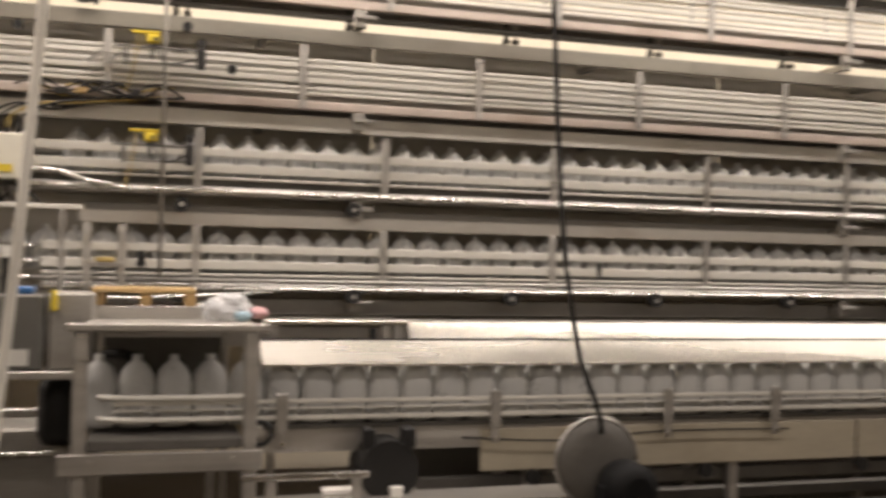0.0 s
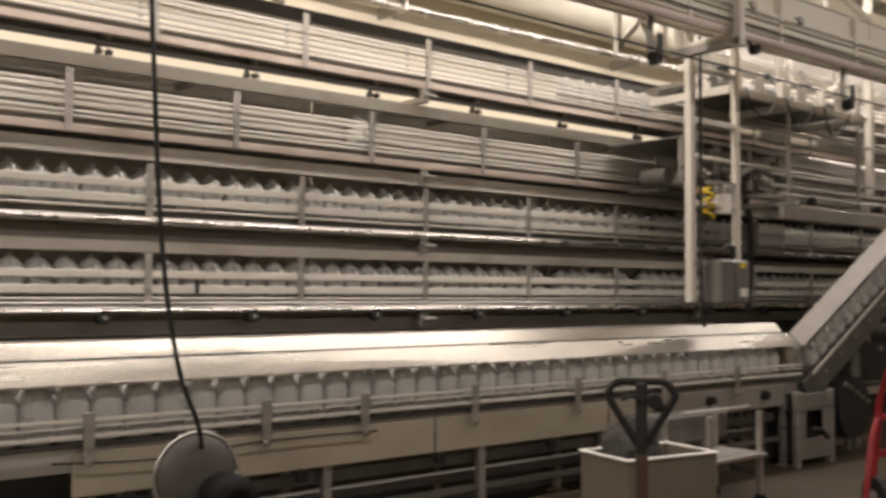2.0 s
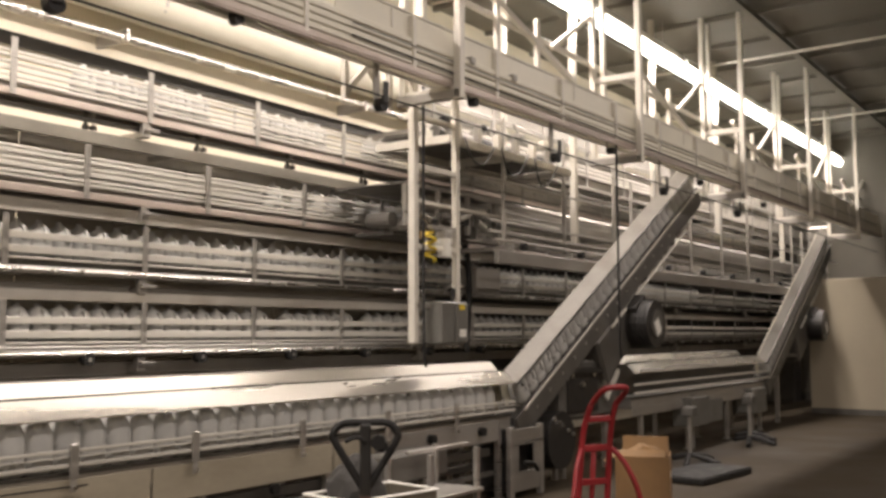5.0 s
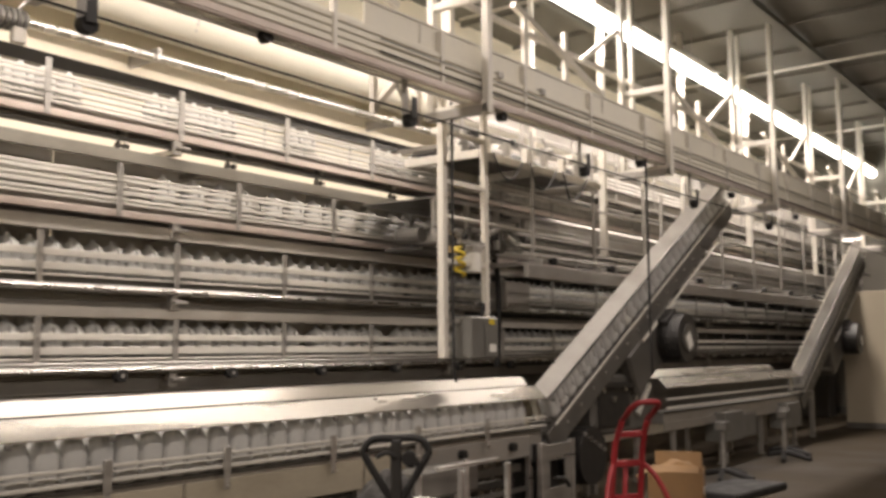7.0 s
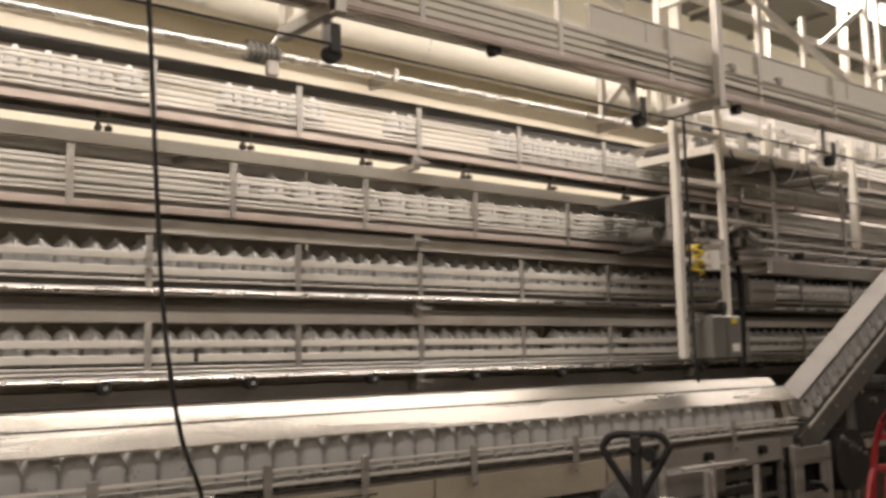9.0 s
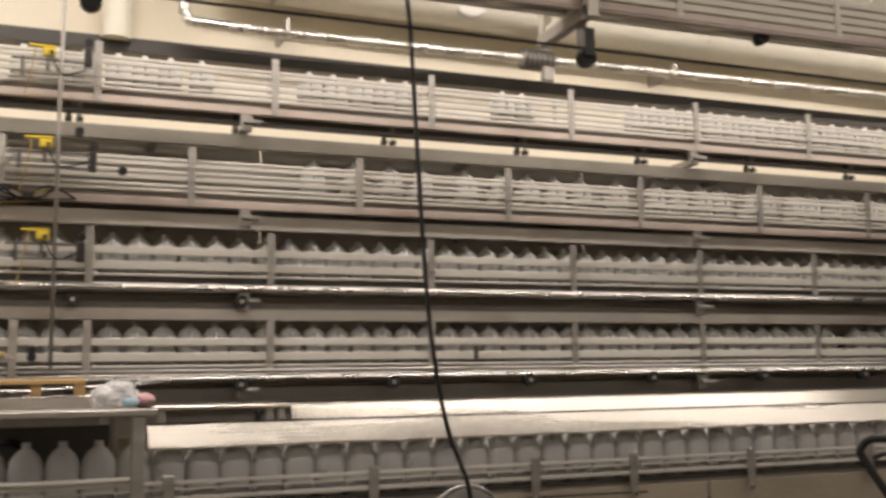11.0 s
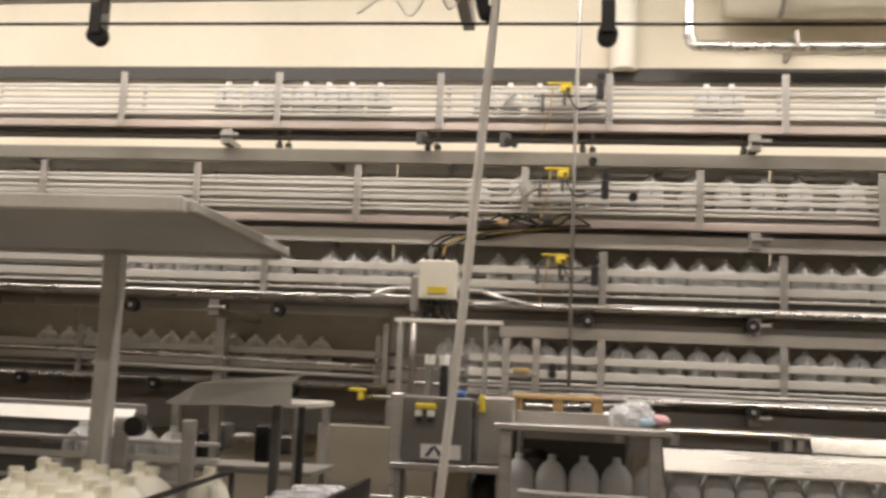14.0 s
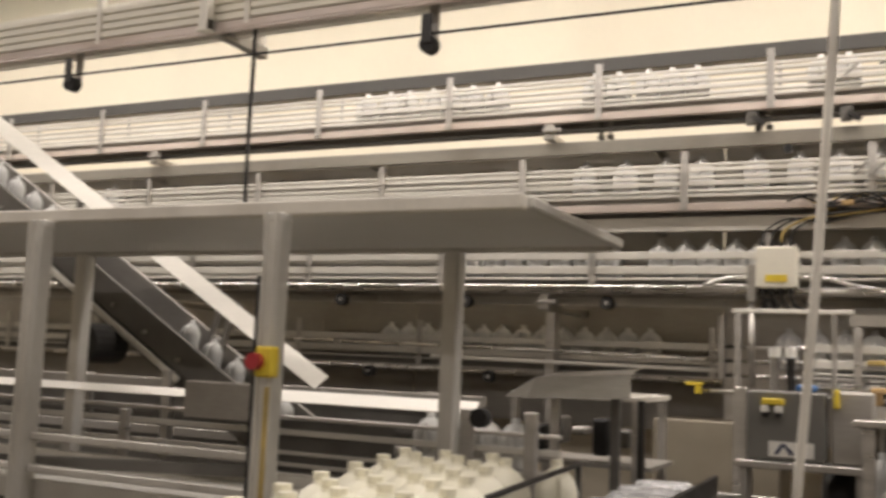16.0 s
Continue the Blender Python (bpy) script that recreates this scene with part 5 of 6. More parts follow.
li = thing("left_incline", "stainless inclined jug conveyor climbing beside the enclosure", "conveyor")
A = radians(31)
li.matrix_basis = Matrix.Translation((-3.29, 4.62, 0.86)) @ Matrix.Rotation(math.pi, 4, "Z") @ Euler((0, -A, 0)).to_matrix().to_4x4()
b = box(B(), 0.17, 3.9, -0.004, 0.0, 0, 0.11)
bmesh.ops.rotate(b, verts=b.verts, cent=(0, 0, 0), matrix=Matrix.Rotation(radians(40), 3, "X"))
bmesh.ops.translate(b, verts=b.verts, vec=(0, -0.17, 0.21))
part("guard_sheet", b, RAIL, li, "pale guard sheet")
part("front_side", box(B(), 0.1, 3.9, 0.05, 0.075, -0.14, 0.04, 0.006), DARKMET, li)
part("front_rail", box(B(), 0.82, 3.9, 0.08, 0.10, -0.185, -0.145, 0.006), RAIL, li, "pale lower rail")
part("back_side", box(B(), 0.1, 3.9, -0.28, -0.26, -0.12, 0.05, 0.006), DULL, li)
part("belt", box(B(), 0.0, 3.9, -0.25, 0.04, -0.135, -0.118), RUBBER, li)
part("bed", box(B(), 0.2, 3.9, -0.2, 0.04, -0.22, -0.136), DARKMET, li)
for k in range(12):
    part("bolt", rod(B(), (0.3 + 0.3 * k, 0.076, -0.08), (0.3 + 0.3 * k, 0.084, -0.08), 0.014, 8), DULL, li)
for d in (0.9, 1.0, 2.4):
    part("stay", bar(B(), (d, -0.26, 0.0), (d + 0.03, -0.22, 0.24), 0.03, 0.03, (0, 1, 0)), STEEL, li)
m = part("motor", rod(B(), (1.42, 0.0, -0.30), (1.42, 0.26, -0.30), 0.12, 18), BLACKSTEEL, li, "black drive motor")
part("leg", bar(B(), (0.9, 0.1, -0.15), (0.9 - 1.2 * math.sin(A) * 0.95, 0.1, -0.15 - 1.2 * math.cos(A) * 0.9), 0.05, 0.05, (0, 1, 0)), STEEL, li)
up_left = Vector((-math.cos(A), 0, math.sin(A)))
CLIMBERS = []
for k in range(9):
    o = new("milk_jug", SMALL_JUG)
    tagged(o, "small empty white plastic jug carried up the inclined conveyor", "jug", "jugs on the left incline")
    CLIMBERS.append((o, 1.09 - 0.2 * k if k < 5 else 2.5 + 0.2 * (k - 5)))


def climb(s):
    """Pose of a jug at s metres along the left conveyor and its incline."""
    foot = -0.06
    if s < foot:
        return pose(-3.24 + 0.06 * math.cos(A) + foot - s, 4.66, 0.703)
    p = Vector((-3.24, 4.70, 0.733)) + up_left * s
    tip = min((s - foot) / 0.2, 1.0)
    p.y = 4.66 + 0.04 * tip
    return Matrix.Translation(p) @ Euler((0, 0.35 * A * tip, 0)).to_matrix().to_4x4()


lc = thing("left_conveyor", "stainless jug conveyor with a bright top sheet beside the enclosure", "conveyor", (0, 0, 0))
for x0, x1, y, z, h in ((-3.35, -2.20, 4.44, 1.07, 0.085), (-9.0, -3.72, 4.18, 1.075, 0.058)):
    b = box(B(), x0, x1, y, y + 0.005, z, z + h)
    bmesh.ops.rotate(b, verts=b.verts, cent=(0, y, z), matrix=Matrix.Rotation(radians(-48), 3, "X"))
    part("top_sheet", b, RAIL, lc, "pale guard sheet")
rk = thing("rail_rack", "dark steel rail rack behind the jug conveyor, its sheet added to darken the wall", "rack", (0, 5.55, 0))
for x in (-8.6, -7.2, -5.8, -4.4, -3.0):
    part("post", box(B(), x, x + 0.05, 0, 0.05, 0, 1.12, 0.004), DULL, rk)
for z, mt_ in ((0.25, DARKMET), (0.42, DULL), (0.55, DARKMET), (0.72, DULL), (0.86, DARKMET), (1.05, DULL)):
    part("rail", box(B(), -8.8, -2.6, -0.03, -0.002, z, z + 0.06, 0.004), mt_, rk)
# Dark sheet added over the lit wall for the gloom under the conveyors.
part("back_sheet", box(B(), -8.8, -2.6, 0.06, 0.07, 0.12, 1.0), DARKMET, rk)
part("head_plate", box(B(), -3.72, -3.28, 4.16, 4.22, 0.97, 1.16, 0.006), DULL, lc)
for z, t in ((0.98, 0.02), (0.90, 0.03), (0.80, 0.02), (0.74, 0.02)):
    part("rail", box(B(), -9.0, -1.75, 4.40, 4.425, z, z + t, 0.003), RAIL if z < 0.95 else STEEL, lc)
part("guard_plate", box(B(), -3.30, -2.62, 4.426, 4.44, 0.71, 0.975, 0.003), DARKMET, lc, "dark steel guard plate")
part("jug_shelf", box(B(), -2.60, -1.90, 4.46, 4.68, 0.785, 0.805, 0.003), STEEL, lc)
part("belt", box(B(), -9.0, -1.9, 4.45, 4.75, 0.68, 0.70), DARKMET, lc)
part("frame", box(B(), -9.0, -1.75, 4.36, 4.399, 0.60, 0.70, 0.005), STEEL, lc)
for x in (-7.5, -5.4, -4.3, -3.35, -2.22, -1.9):
    part("post", box(B(), x, x + 0.06, 4.32, 4.358, 0.0, 1.10 if x > -3 else 0.98, 0.005), STEEL, lc)
part("knob", rod(B(), (-2.12, 4.30, 1.06), (-2.12, 4.36, 1.06), 0.045, 14), RUBBER, lc)
for k in range(3, 7):
    jug(-2.94 + 0.152 * k, 4.56, 0.806, rnd.uniform(-4, 4), "empty white plastic jug lined up before the incline", "jugs on the left conveyor")

mt = thing("milk_table", "stainless accumulation table holding filled milk jugs", "table", (-1.69, 3.2, 0), turn=11.5)
part("top", box(B(), -0.47, 0.30, -1.7, 0.12, 0.735, 0.754, 0.004), STEEL, mt)
for x, y in ((-0.42, -1.65), (0.2, -1.65), (-0.42, 0.05), (0.2, 0.05)):
    part("leg", box(B(), x, x + 0.045, y, y + 0.045, 0, 0.734), STEEL, mt)
gr = thing("guide_rail", "thin black guide rail on posts beside the filled jugs", "rail", (0, 0, 0))
part("rail", tube(B(), [(-1.345, 2.15, 0.95), (-1.40, 2.90, 0.95), (-1.457, 3.74, 0.95)], 0.010, 8), BLACKSTEEL, gr)
for x, y in ((-1.338, 2.20), (-1.447, 3.70)):
    part("post", box(B(), x - 0.01, x + 0.01, y - 0.01, y + 0.01, 0, 0.945, 0.003), BLACKSTEEL, gr)
wb = thing("belt_table", "wide white plastic belt conveyor with grey side rails", "conveyor", (0, 0, 0))
part("belt", box(B(), -7.5, -1.98, 3.14, 3.72, 0.725, 0.745, 0.004), WHITE, wb)
part("side_rail", box(B(), -7.5, -1.98, 3.725, 3.76, 0.70, 0.80, 0.005), ALU, wb)
part("side_rail", box(B(), -7.5, -1.98, 3.10, 3.135, 0.68, 0.765, 0.005), ALU, wb)
part("dark_rail", bar(B(), (-4.2, 3.16, 0.80), (-2.95, 3.70, 0.80), 0.05, 0.05), DARKMET, wb)
part("dark_rail", box(B(), -7.5, -2.0, 3.90, 3.95, 0.70, 0.72, 0.004), DARKMET, wb)
for x in (-6.5, -4.4, -2.1):
    for y in (3.16, 3.72):
        part("leg", box(B(), x, x + 0.045, y, y + 0.035, 0, 0.70), ALU, wb)
    part("rail_post", box(B(), x, x + 0.03, 3.90, 3.93, 0, 0.70), DARKMET, wb)


def milk(x, y, z, turn):
    t = new("full_milk_jug", MILK_MESH)
    t.matrix_basis = pose(x, y, z, 0, 0, turn)
    tagged(t, "white plastic jug filled with milk, capped, standing in a crowd", "jug", "filled milk jugs")
    part("cap", CAP_MESH, CAP, t, "white screw cap")


MT = pose(-1.71, 3.2, 0.755, 0, 0, 11.5)
for j in range(12):
    for i in range(3):
        p = MT @ Vector((-0.205 + 0.152 * i + 0.07 * (j % 2) + rnd.uniform(-.007, .007), 0.02 - 0.137 * j + rnd.uniform(-.007, .007), 0))
        milk(p.x, p.y, 0.755, rnd.uniform(-180, 180))
pk = thing("packing_table", "dark steel work table with clear trays beside the milk jugs", "table", (0, 0, 0))
part("top", box(B(), -1.44, -1.06, 3.45, 4.45, 0.78, 0.80, 0.004), DARKMET, pk)
part("rim", box(B(), -1.08, -1.06, 3.45, 4.45, 0.801, 0.88, 0.003), BLACKSTEEL, pk)
for x, y in ((-1.42, 3.5), (-1.11, 3.5), (-1.42, 4.37), (-1.11, 4.37)):
    part("leg", box(B(), x, x + 0.04, y, y + 0.04, 0, 0.779), STEEL, pk)
milk(-1.52, 3.66, 0.71, 30)
sp = thing("jug_pedestal", "small steel transfer plate under a single jug", "plate", (-1.52, 3.66, 0))
part("plate", box(B(), -0.09, 0.09, -0.09, 0.09, 0.69, 0.709, 0.003), STEEL, sp)
part("post", box(B(), -0.02, 0.02, -0.02, 0.02, 0, 0.69), STEEL, sp)
for k in range(4):
    tr_ = thing("clear_tray", "crumpled clear plastic tray on the work table", "tray", (-1.27 + 0.02 * (k % 2), 3.58 + 0.24 * k, 0.801), "clear trays", 7 * k)
    part("tray", box(B(), -0.12, 0.12, -0.09, 0.09, 0, 0.045, 0.015), FILM, tr_)
hd = thing("chute_hood", "folded stainless chute hood over the conveyor end", "hood", (-2.09, 4.55, 1.16))
b = B()
pts = [((0, 0, 0), (0.16, 0, 0.10), (0.62, 0.0, 0.13)), ((0.03, 0.3, 0.0), (0.18, 0.28, 0.12), (0.60, 0.28, 0.16))]
vs = [[b.verts.new(p) for p in r] for r in pts]
low = [b.verts.new(p) for p in ((0.14, -0.06, 0.0), (0.64, -0.08, 0.02))]
for f in ((vs[0][0], vs[0][1], vs[1][1], vs[1][0]), (vs[0][1], vs[0][2], vs[1][2], vs[1][1]), (vs[0][0], low[0], vs[0][1]), (low[0], low[1], vs[0][2], vs[0][1])):
    b.faces.new(f)
bmesh.ops.solidify(b, geom=b.faces[:], thickness=0.006)
part("hood", b, BEAM, hd)
part("post", box(B(), 0.2, 0.24, 0.1, 0.14, -1.16, 0.09), STEEL, hd)
part("post", box(B(), 0.5, 0.54, 0.1, 0.14, -1.16, 0.12), DARKMET, hd)
ft = thing("frame_table", "open stainless frame table with dark fittings", "frame", (-2.25, 5.05, 0))
b = box(B(), 0.0, 0.72, 0.0, 0.04, 1.145, 1.175, 0.004)
box(b, 0.0, 0.72, 0.58, 0.62, 1.145, 1.175, 0.004)
box(b, 0.68, 0.72, 0.041, 0.579, 1.145, 1.175, 0.004)
part("top_frame", b, POSTPAINT, ft)
for x, y in ((0.0, 0.0), (0.66, 0.0), (0.66, 0.58), (0.0, 0.58)):
    part("leg", box(B(), x, x + 0.04, y, y + 0.04, 0, 1.144), STEEL, ft)
part("dark_post", box(B(), 0.80, 0.83, -0.45, -0.42, 0, 1.17), BLACKSTEEL, ft)
for k in range(5):
    part("fitting", box(B(), 0.08 + 0.12 * k, 0.16 + 0.12 * k, 0.05, 0.2, 0.86 + 0.05 * (k % 3), 1.0 + 0.05 * (k % 2), 0.01), (RUBBER, DARKMET, DULL)[k % 3], ft)
part("shelf", box(B(), -0.05, 0.75, 0.05, 0.57, 0.80, 0.82), DULL, ft)
pst = thing("conveyor_post", "square stainless post carrying the back conveyor", "post", (-2.50, 6.42, 0))
part("post", box(B(), -0.035, 0.035, -0.035, 0.035, 0, 1.77, 0.005), STEEL, pst)
part("head", box(B(), -0.06, 0.06, -0.06, 0.3, 1.771, 1.785), STEEL, pst)
lb = thing("low_cabinet", "plain beige steel cabinet standing behind the work tables", "cabinet", (-1.75, 6.2, 0))
part("body", box(B(), 0, 0.75, 0, 0.5, 0.05, 1.02, 0.01), CABINET, lb)
part("plinth", box(B(), 0.02, 0.73, 0.03, 0.48, 0, 0.05), DARKMET, lb)
lm = thing("floor_machine", "grey steel machine housing at the foot of the control stand", "machine", (-1.9, 5.1, 0))
part("body", box(B(), 0.55, 1.35, 0.3, 0.8, 0.08, 0.60, 0.01), DULL, lm)
part("rail", box(B(), 0.5, 1.36, 0.25, 0.29, 0.66, 0.70, 0.004), STEEL, lm)
part("rail", box(B(), 0.5, 1.36, 0.25, 0.29, 0.48, 0.50, 0.004), CHROME, lm)
part("foot", box(B(), 0.6, 1.3, 0.35, 0.75, 0, 0.08), DARKMET, lm)
for x in (0.5, 1.32):
    part("rail_post", box(B(), x, x + 0.04, 0.25, 0.29, 0, 0.66), STEEL, lm)

# ---- floor things ----
jk = thing("pallet_jack", "black pallet jack with a worn looped handle, parked upright", "pallet jack", (2.472, 2.59, 0), turn=-52)
hnd = tube(B(), smooth_path([(0, 0, 0.86), (-0.045, 0, 0.93), (-0.105, 0, 1.03), (-0.112, 0, 1.06), (-0.08, 0, 1.095), (0, 0, 1.098), (0.08, 0, 1.095), (0.112, 0, 1.06), (0.105, 0, 1.03), (0.045, 0, 0.93), (0, 0, 0.86)], 5), 0.0135, 10)
part("handle_loop", hnd, RUBBER, jk, "black rubber looped handle")
part("stem", box(B(), -0.02, 0.02, -0.02, 0.02, 0.30, 1.095, 0.006), BLACKSTEEL, jk)
part("worn_stem", box(B(), -0.021, 0.021, -0.021, 0.021, 0.32, 0.85, 0.005), material("worn_brown_stem", (0.10, 0.06, 0.045), 0.45, 0.2, 0.4, 9, 60, 0.15), jk, "worn brown paint")
part("lever", tube(B(), smooth_path([(0, -0.02, 1.03), (-0.03, -0.03, 1.05), (-0.07, -0.03, 1.035)], 4), 0.008), RUBBER, jk)
part("knob", rod(B(), (0.045, -0.03, 1.03), (0.045, 0.02, 1.03), 0.026, 12), RUBBER, jk)
part("pump", rod(B(), (0, 0, 0.08), (0, 0, 0.34), 0.06, 14), BLACKSTEEL, jk)
for s in (-0.1, 0.1):
    part("wheel", rod(B(), (s - 0.03, 0, 0.09), (s + 0.03, 0, 0.09), 0.09, 18), RUBBER, jk)
for s in (-0.2, 0.2):
    part("fork", box(B(), s - 0.08, s + 0.08, -1.3, -0.1, 0.06, 0.12, 0.01), BLACKSTEEL, jk)
    part("fork_wheel", rod(B(), (s - 0.04, -1.15, 0.04), (s + 0.04, -1.15, 0.04), 0.04, 12), RUBBER, jk)
for ob in jk.children:
    if ob.name.split(".")[0] in ("handle_loop", "stem", "worn_stem", "lever", "knob"):
        ob.location.z -= 0.032
part("bridge", box(B(), -0.28, 0.28, -0.2, -0.02, 0.09, 0.30, 0.02), BLACKSTEEL, jk)

bn = thing("plastic_bin", "open cream plastic bin holding a grey bundle", "bin", (3.99, 3.93, 0), turn=-10)
for q in ((0, 0.66, 0, 0.014), (0, 0.66, 0.406, 0.42), (0, 0.014, 0.0145, 0.4055), (0.646, 0.66, 0.0145, 0.4055)):
    part("wall_panel", box(B(), *q, 0.15, 0.445), BIN, bn)
part("bottom", box(B(), 0.0145, 0.6455, 0.0145, 0.4055, 0.151, 0.165), BIN, bn)
b = box(B(), -0.012, 0.672, -0.012, 0.012, 0.4455, 0.46, 0.004)
box(b, -0.012, 0.672, 0.408, 0.432, 0.4455, 0.46, 0.004)
box(b, -0.012, 0.012, 0.0125, 0.4075, 0.4455, 0.46, 0.004)
box(b, 0.648, 0.672, 0.0125, 0.4075, 0.4455, 0.46, 0.004)
part("rim", b, WHITE, bn, "pale rolled rim")
for x, y in ((0.08, 0.06), (0.58, 0.06), (0.08, 0.36), (0.58, 0.36)):
    part("leg", box(B(), x - .025, x + .025, y - .025, y + .025, 0, 0.15), DULL, bn)
b = bmesh.new()
bmesh.ops.create_icosphere(b, subdivisions=4, radius=0.2)
for v in b.verts:
    v.co = Vector((v.co.x * 0.9, v.co.y * 0.8, v.co.z * 1.3)) + v.co.normalized() * (noise.noise(v.co * 9) * 0.04 + noise.noise(v.co * 25) * 0.012)
    v.co += Vector((0.22, 0.22, 0.42))
    v.co.z = max(v.co.z, 0.17)
sk = part("cloth_sack", b, CLOTH, bn, "grey cloth sack in the bin")
rk = thing("small_rack", "low stainless rack on legs beside the bin", "rack", (4.98, 4.1, 0))
for x, y in ((0, 0), (0.55, 0), (0, 0.35), (0.55, 0.35)):
    part("leg", box(B(), x, x + 0.035, y, y + 0.035, 0, 0.60, 0.003), STEEL, rk)
    part("foot", rod(B(), (x + 0.018, y + 0.018, 0), (x + 0.018, y + 0.018, 0.05), 0.035, 10), RUBBER, rk)
part("shelf", box(B(), -0.02, 0.60, -0.02, 0.40, 0.30, 0.325, 0.004), STEEL, rk)
part("top_bar", box(B(), -0.1, 0.60, 0.10, 0.14, 0.601, 0.625, 0.004), STEEL, rk)
part("hopper", box(B(), 0.05, 0.75, 0.38, 0.58, 0.36, 0.56, 0.02), DARKMET, rk)
part("lever", bar(B(), (0.2, -0.02, 0.27), (0.42, -0.02, 0.22), 0.03, 0.04), RUBBER, rk)

ht = thing("hand_truck", "red tubular steel hand truck with black wheels", "hand truck", (5.93, 3.395, 0), turn=150)
for s in (-1, 1):
    part("side_tube", tube(B(), smooth_path([(s * 0.12, -0.07, 0.06), (s * 0.115, -0.02, 0.45), (s * 0.11, 0.02, 0.72), (s * 0.10, 0.10, 0.90)], 5), 0.021, 10), RED, ht)
    part("wheel", rod(B(), (s * 0.19 - 0.03, 0.10, 0.125), (s * 0.19 + 0.03, 0.10, 0.125), 0.125, 22), RUBBER, ht)
    part("hub", rod(B(), (s * 0.19 - 0.034, 0.10, 0.125), (s * 0.19 + 0.034, 0.10, 0.125), 0.045, 14), DULL, ht)
    part("strut", tube(B(), smooth_path([(s * 0.115, 0.0, 0.60), (s * 0.19, 0.06, 0.50), (s * 0.26, 0.12, 0.30), (s * 0.30, 0.14, 0.04)], 4), 0.018, 8), RED, ht)
part("grip", tube(B(), smooth_path([(-0.10, 0.10, 0.90), (-0.10, 0.21, 0.985), (-0.06, 0.26, 1.02), (0.06, 0.26, 1.02), (0.10, 0.21, 0.985), (0.10, 0.10, 0.90)], 5), 0.02, 10), RED, ht)
for z, w, y in ((0.80, 0.095, 0.05), (0.60, 0.10, 0.0), (0.37, 0.105, -0.03)):
    part("crossbar", box(B(), -w, w, y - 0.012, y + 0.012, z - 0.022, z + 0.022, 0.006), RED, ht)
part("centre_tube", tube(B(), [(0, -0.02, 0.62), (0, -0.08, 0.08)], 0.018, 8), RED, ht)
part("toe_plate", box(B(), -0.2, 0.2, -0.36, -0.10, 0.0, 0.02, 0.004), RED, ht)
part("axle", rod(B(), (-0.27, 0.10, 0.125), (0.27, 0.10, 0.125), 0.014, 8), DULL, ht)

cb = thing("cardboard_box", "open brown cardboard box with torn flaps and packing", "box", (6.98, 3.50, 0), turn=20)
b = box(B(), -0.24, 0.24, -0.2, -0.19, 0, 0.45)
box(b, -0.24, 0.24, 0.19, 0.2, 0, 0.45)
box(b, -0.24, -0.23, -0.19, 0.19, 0, 0.45)
box(b, 0.23, 0.24, -0.19, 0.19, 0, 0.45)
box(b, -0.23, 0.23, -0.19, 0.19, 0.001, 0.01)
part("carton", b, CARD, cb)
part("flap", bar(B(), (0.235, 0, 0.45), (0.26, 0, 0.56), 0.36, 0.008), CARD, cb)
part("flap", bar(B(), (-0.235, 0, 0.45), (-0.13, 0, 0.49), 0.34, 0.008), CARD, cb)
part("flap", bar(B(), (0, 0.195, 0.45), (0, 0.29, 0.41), 0.44, 0.008), CARD, cb)
b = bmesh.new()
bmesh.ops.create_icosphere(b, subdivisions=3, radius=0.2)
for v in b.verts:
    v.co = Vector((v.co.x * 1.0, v.co.y * 0.85, v.co.z * 0.55)) + v.co.normalized() * noise.noise(v.co * 14) * 0.05 + Vector((0, 0, 0.40))
part("packing", b, CARD, cb, "crumpled brown paper")
part("label", box(B(), -0.08, -0.02, -0.2035, -0.2005, 0.28, 0.33), WHITE, cb)
mtb = thing("floor_platform", "low black rubber floor platform", "platform", (9.07, 3.80, 0), turn=-6)
part("slab", box(B(), -0.55, 0.52, -0.27, 0.27, 0.0, 0.07, 0.015), RUBBER, mtb)
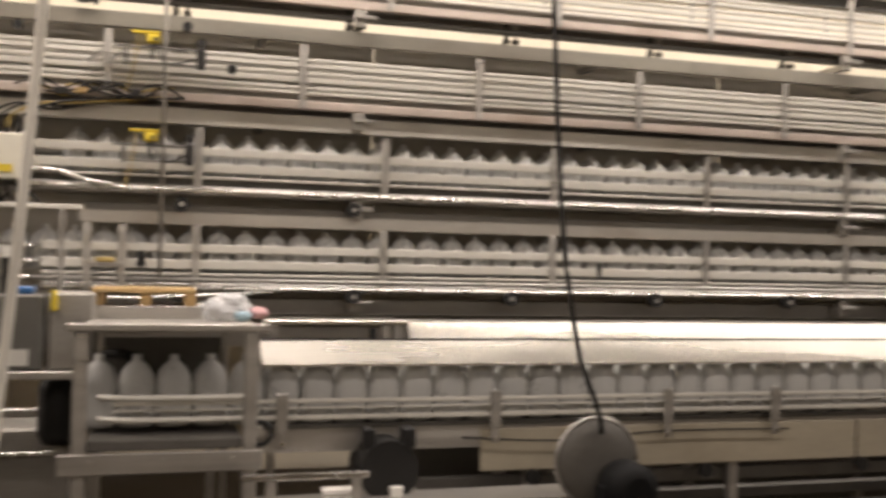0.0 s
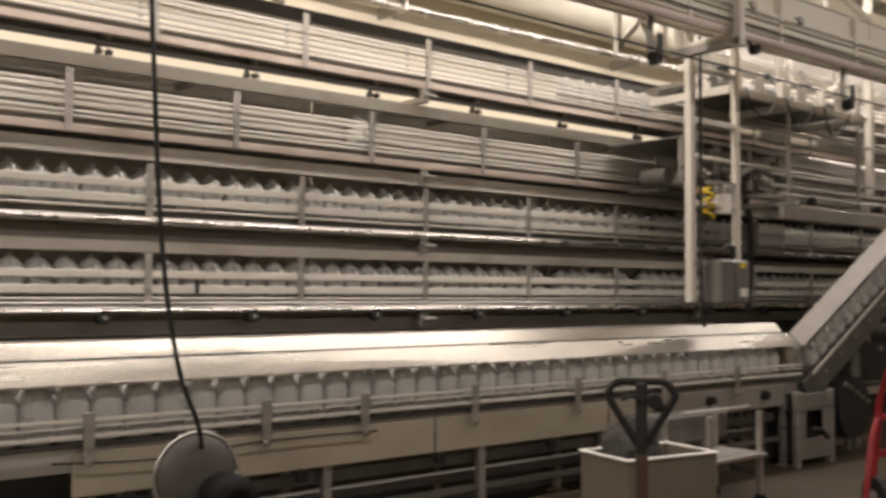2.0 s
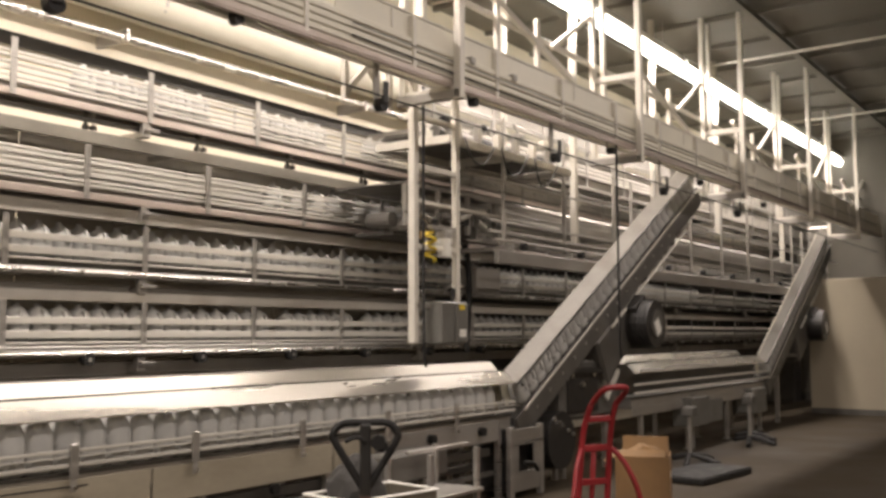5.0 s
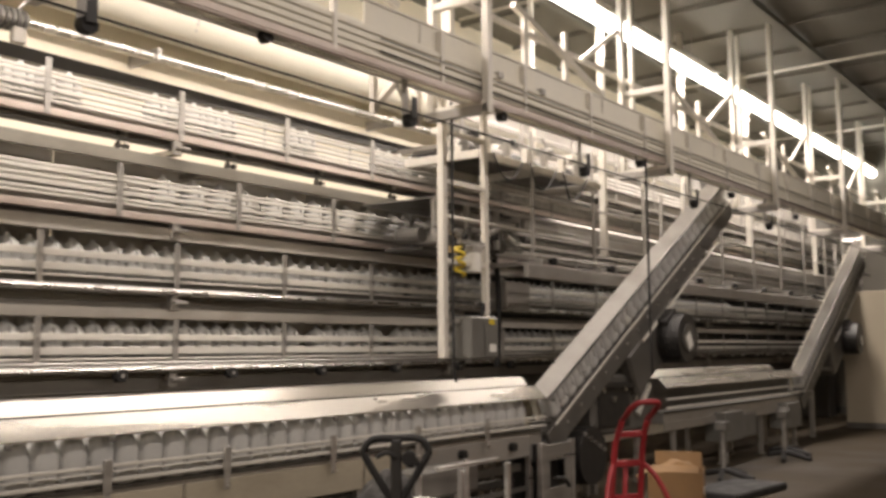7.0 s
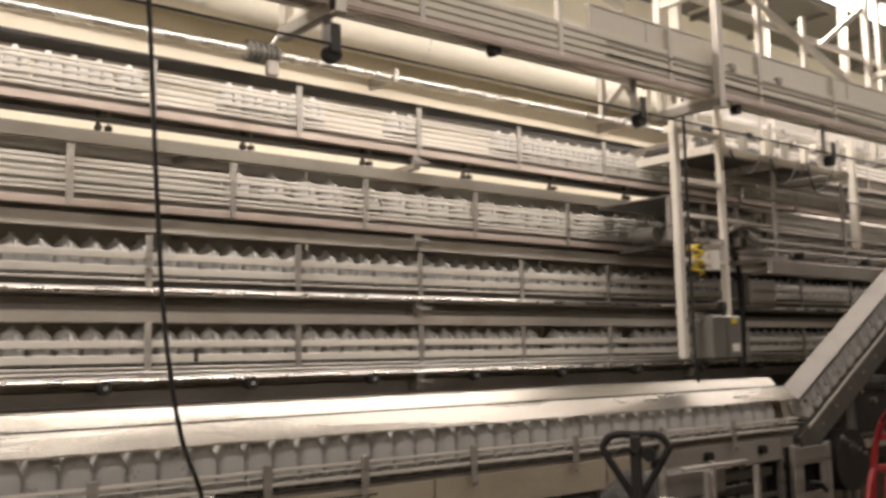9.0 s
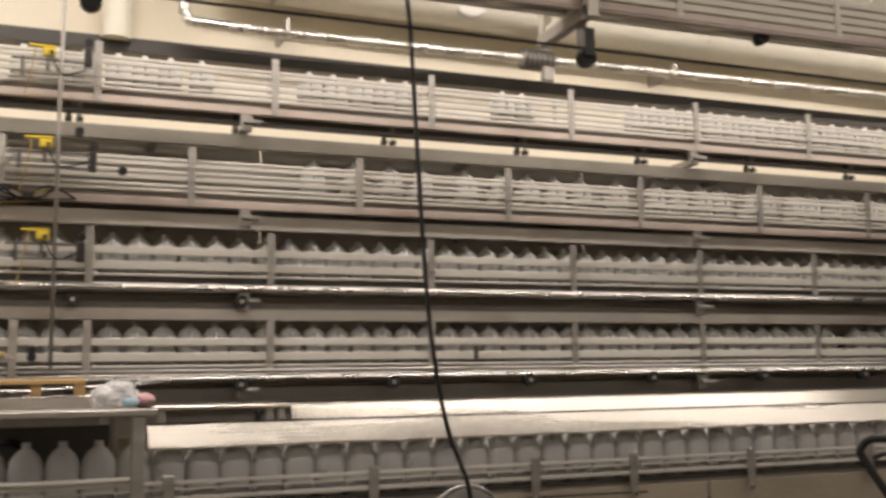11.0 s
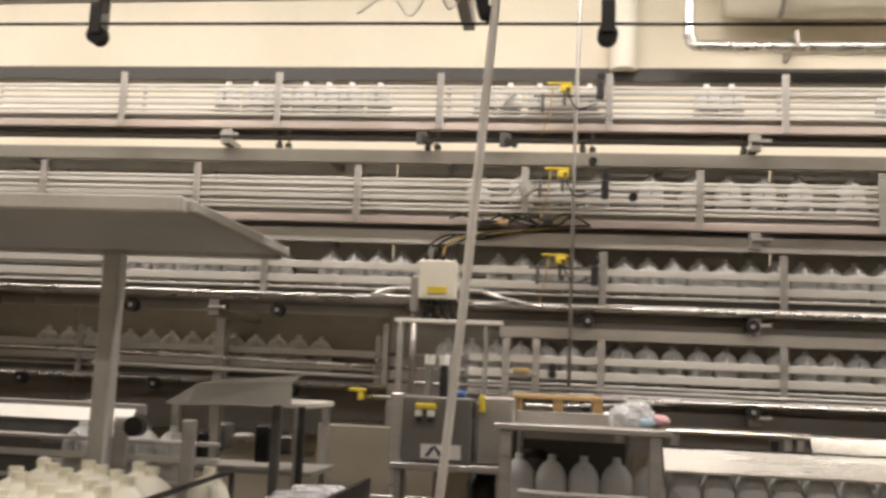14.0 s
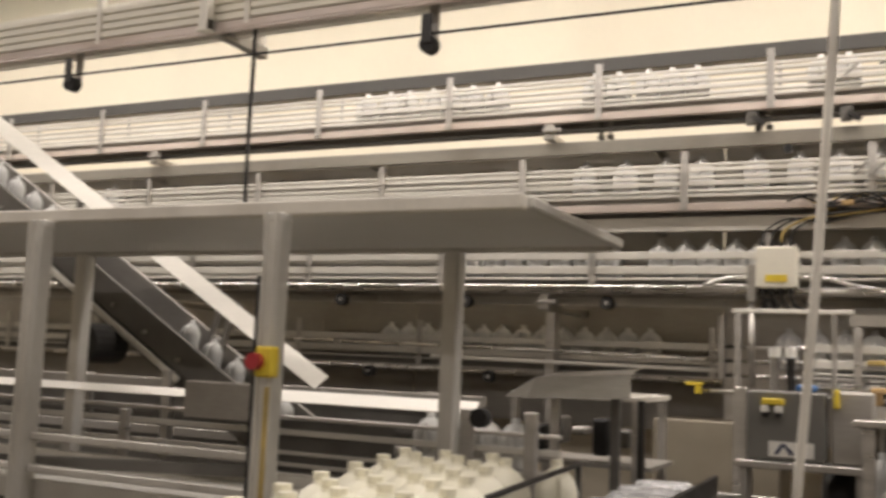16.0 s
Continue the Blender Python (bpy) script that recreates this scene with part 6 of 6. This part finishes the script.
for x, y in ((9.95, 4.26), (12.1, 4.30), (12.6, 4.45)):
    sd = thing("machine_stand", "stainless stand with a black arched foot", "stand", (x, y, 0), "arched stands")
    part("foot", tube(B(), smooth_path([(-0.38, -0.1, 0.02), (-0.2, -0.05, 0.07), (0, 0, 0.09), (0.2, -0.05, 0.07), (0.38, -0.1, 0.02)], 4), 0.03, 8), RUBBER, sd)
    part("foot", tube(B(), smooth_path([(0, -0.32, 0.02), (0, -0.15, 0.06), (0, 0, 0.09), (0, 0.2, 0.05)], 4), 0.03, 8), RUBBER, sd)
    part("column", rod(B(), (0, 0, 0.08), (0, 0, 0.52), 0.022, 10), STEEL, sd)
    part("head", box(B(), -0.08, 0.08, -0.06, 0.06, 0.50, 0.60, 0.01), DARKMET, sd)
for x, z in ((11.3, 0.42), (13.6, 0.40)):
    eb2 = thing("motor_cover", "grey steel cover box under the far conveyor", "cover", (x, 4.62, 0), "motor covers")
    part("cover", box(B(), -0.3, 0.3, 0, 0.25, 0.28, 0.62, 0.01), GREYBOX, eb2)
    part("leg", box(B(), -0.03, 0.03, 0.1, 0.15, 0, 0.28), DULL, eb2)
ld = thing("step_ladder", "red fibreglass step ladder leaning at the end wall", "ladder", (20.55, 3.9, 0))
for y in (-0.22, 0.22):
    part("rail", bar(B(), (0, y, 0), (0.35, y * 0.8, 2.5), 0.04, 0.08), RED, ld)
for k in range(7):
    part("step", box(B(), 0.03 + 0.048 * k, 0.10 + 0.048 * k, -0.2, 0.2, 0.3 + 0.32 * k, 0.33 + 0.32 * k), RED, ld)
dp = thing("dark_partition", "dark grey steel cabinet column beside the far conveyors", "cabinet", (20.3, 6.1, 0))
part("body", box(B(), -0.25, 0.25, -0.2, 0.5, 0, 3.1, 0.01), DARKMET, dp)


# ---- movement ----
def motions():
    times = [0, 0.15, 0.5] + [1.0 * k for k in range(1, 16)] + [15.5, 15.85, 16.0]
    for ob, v in MOVERS:
        m = ob.matrix_basis.copy()
        walk(ob, [(t, Matrix.Translation(Vector(v) * t) @ m) for t in times])
    for ob, s in CLIMBERS:
        rows = [(t, climb(s - 0.4 * (16.0 - max(t, 13.5)))) for t in [0, 6, 13, 13.4] + [13.5 + 0.25 * k for k in range(11)]]
        walk(ob, rows)


motions()
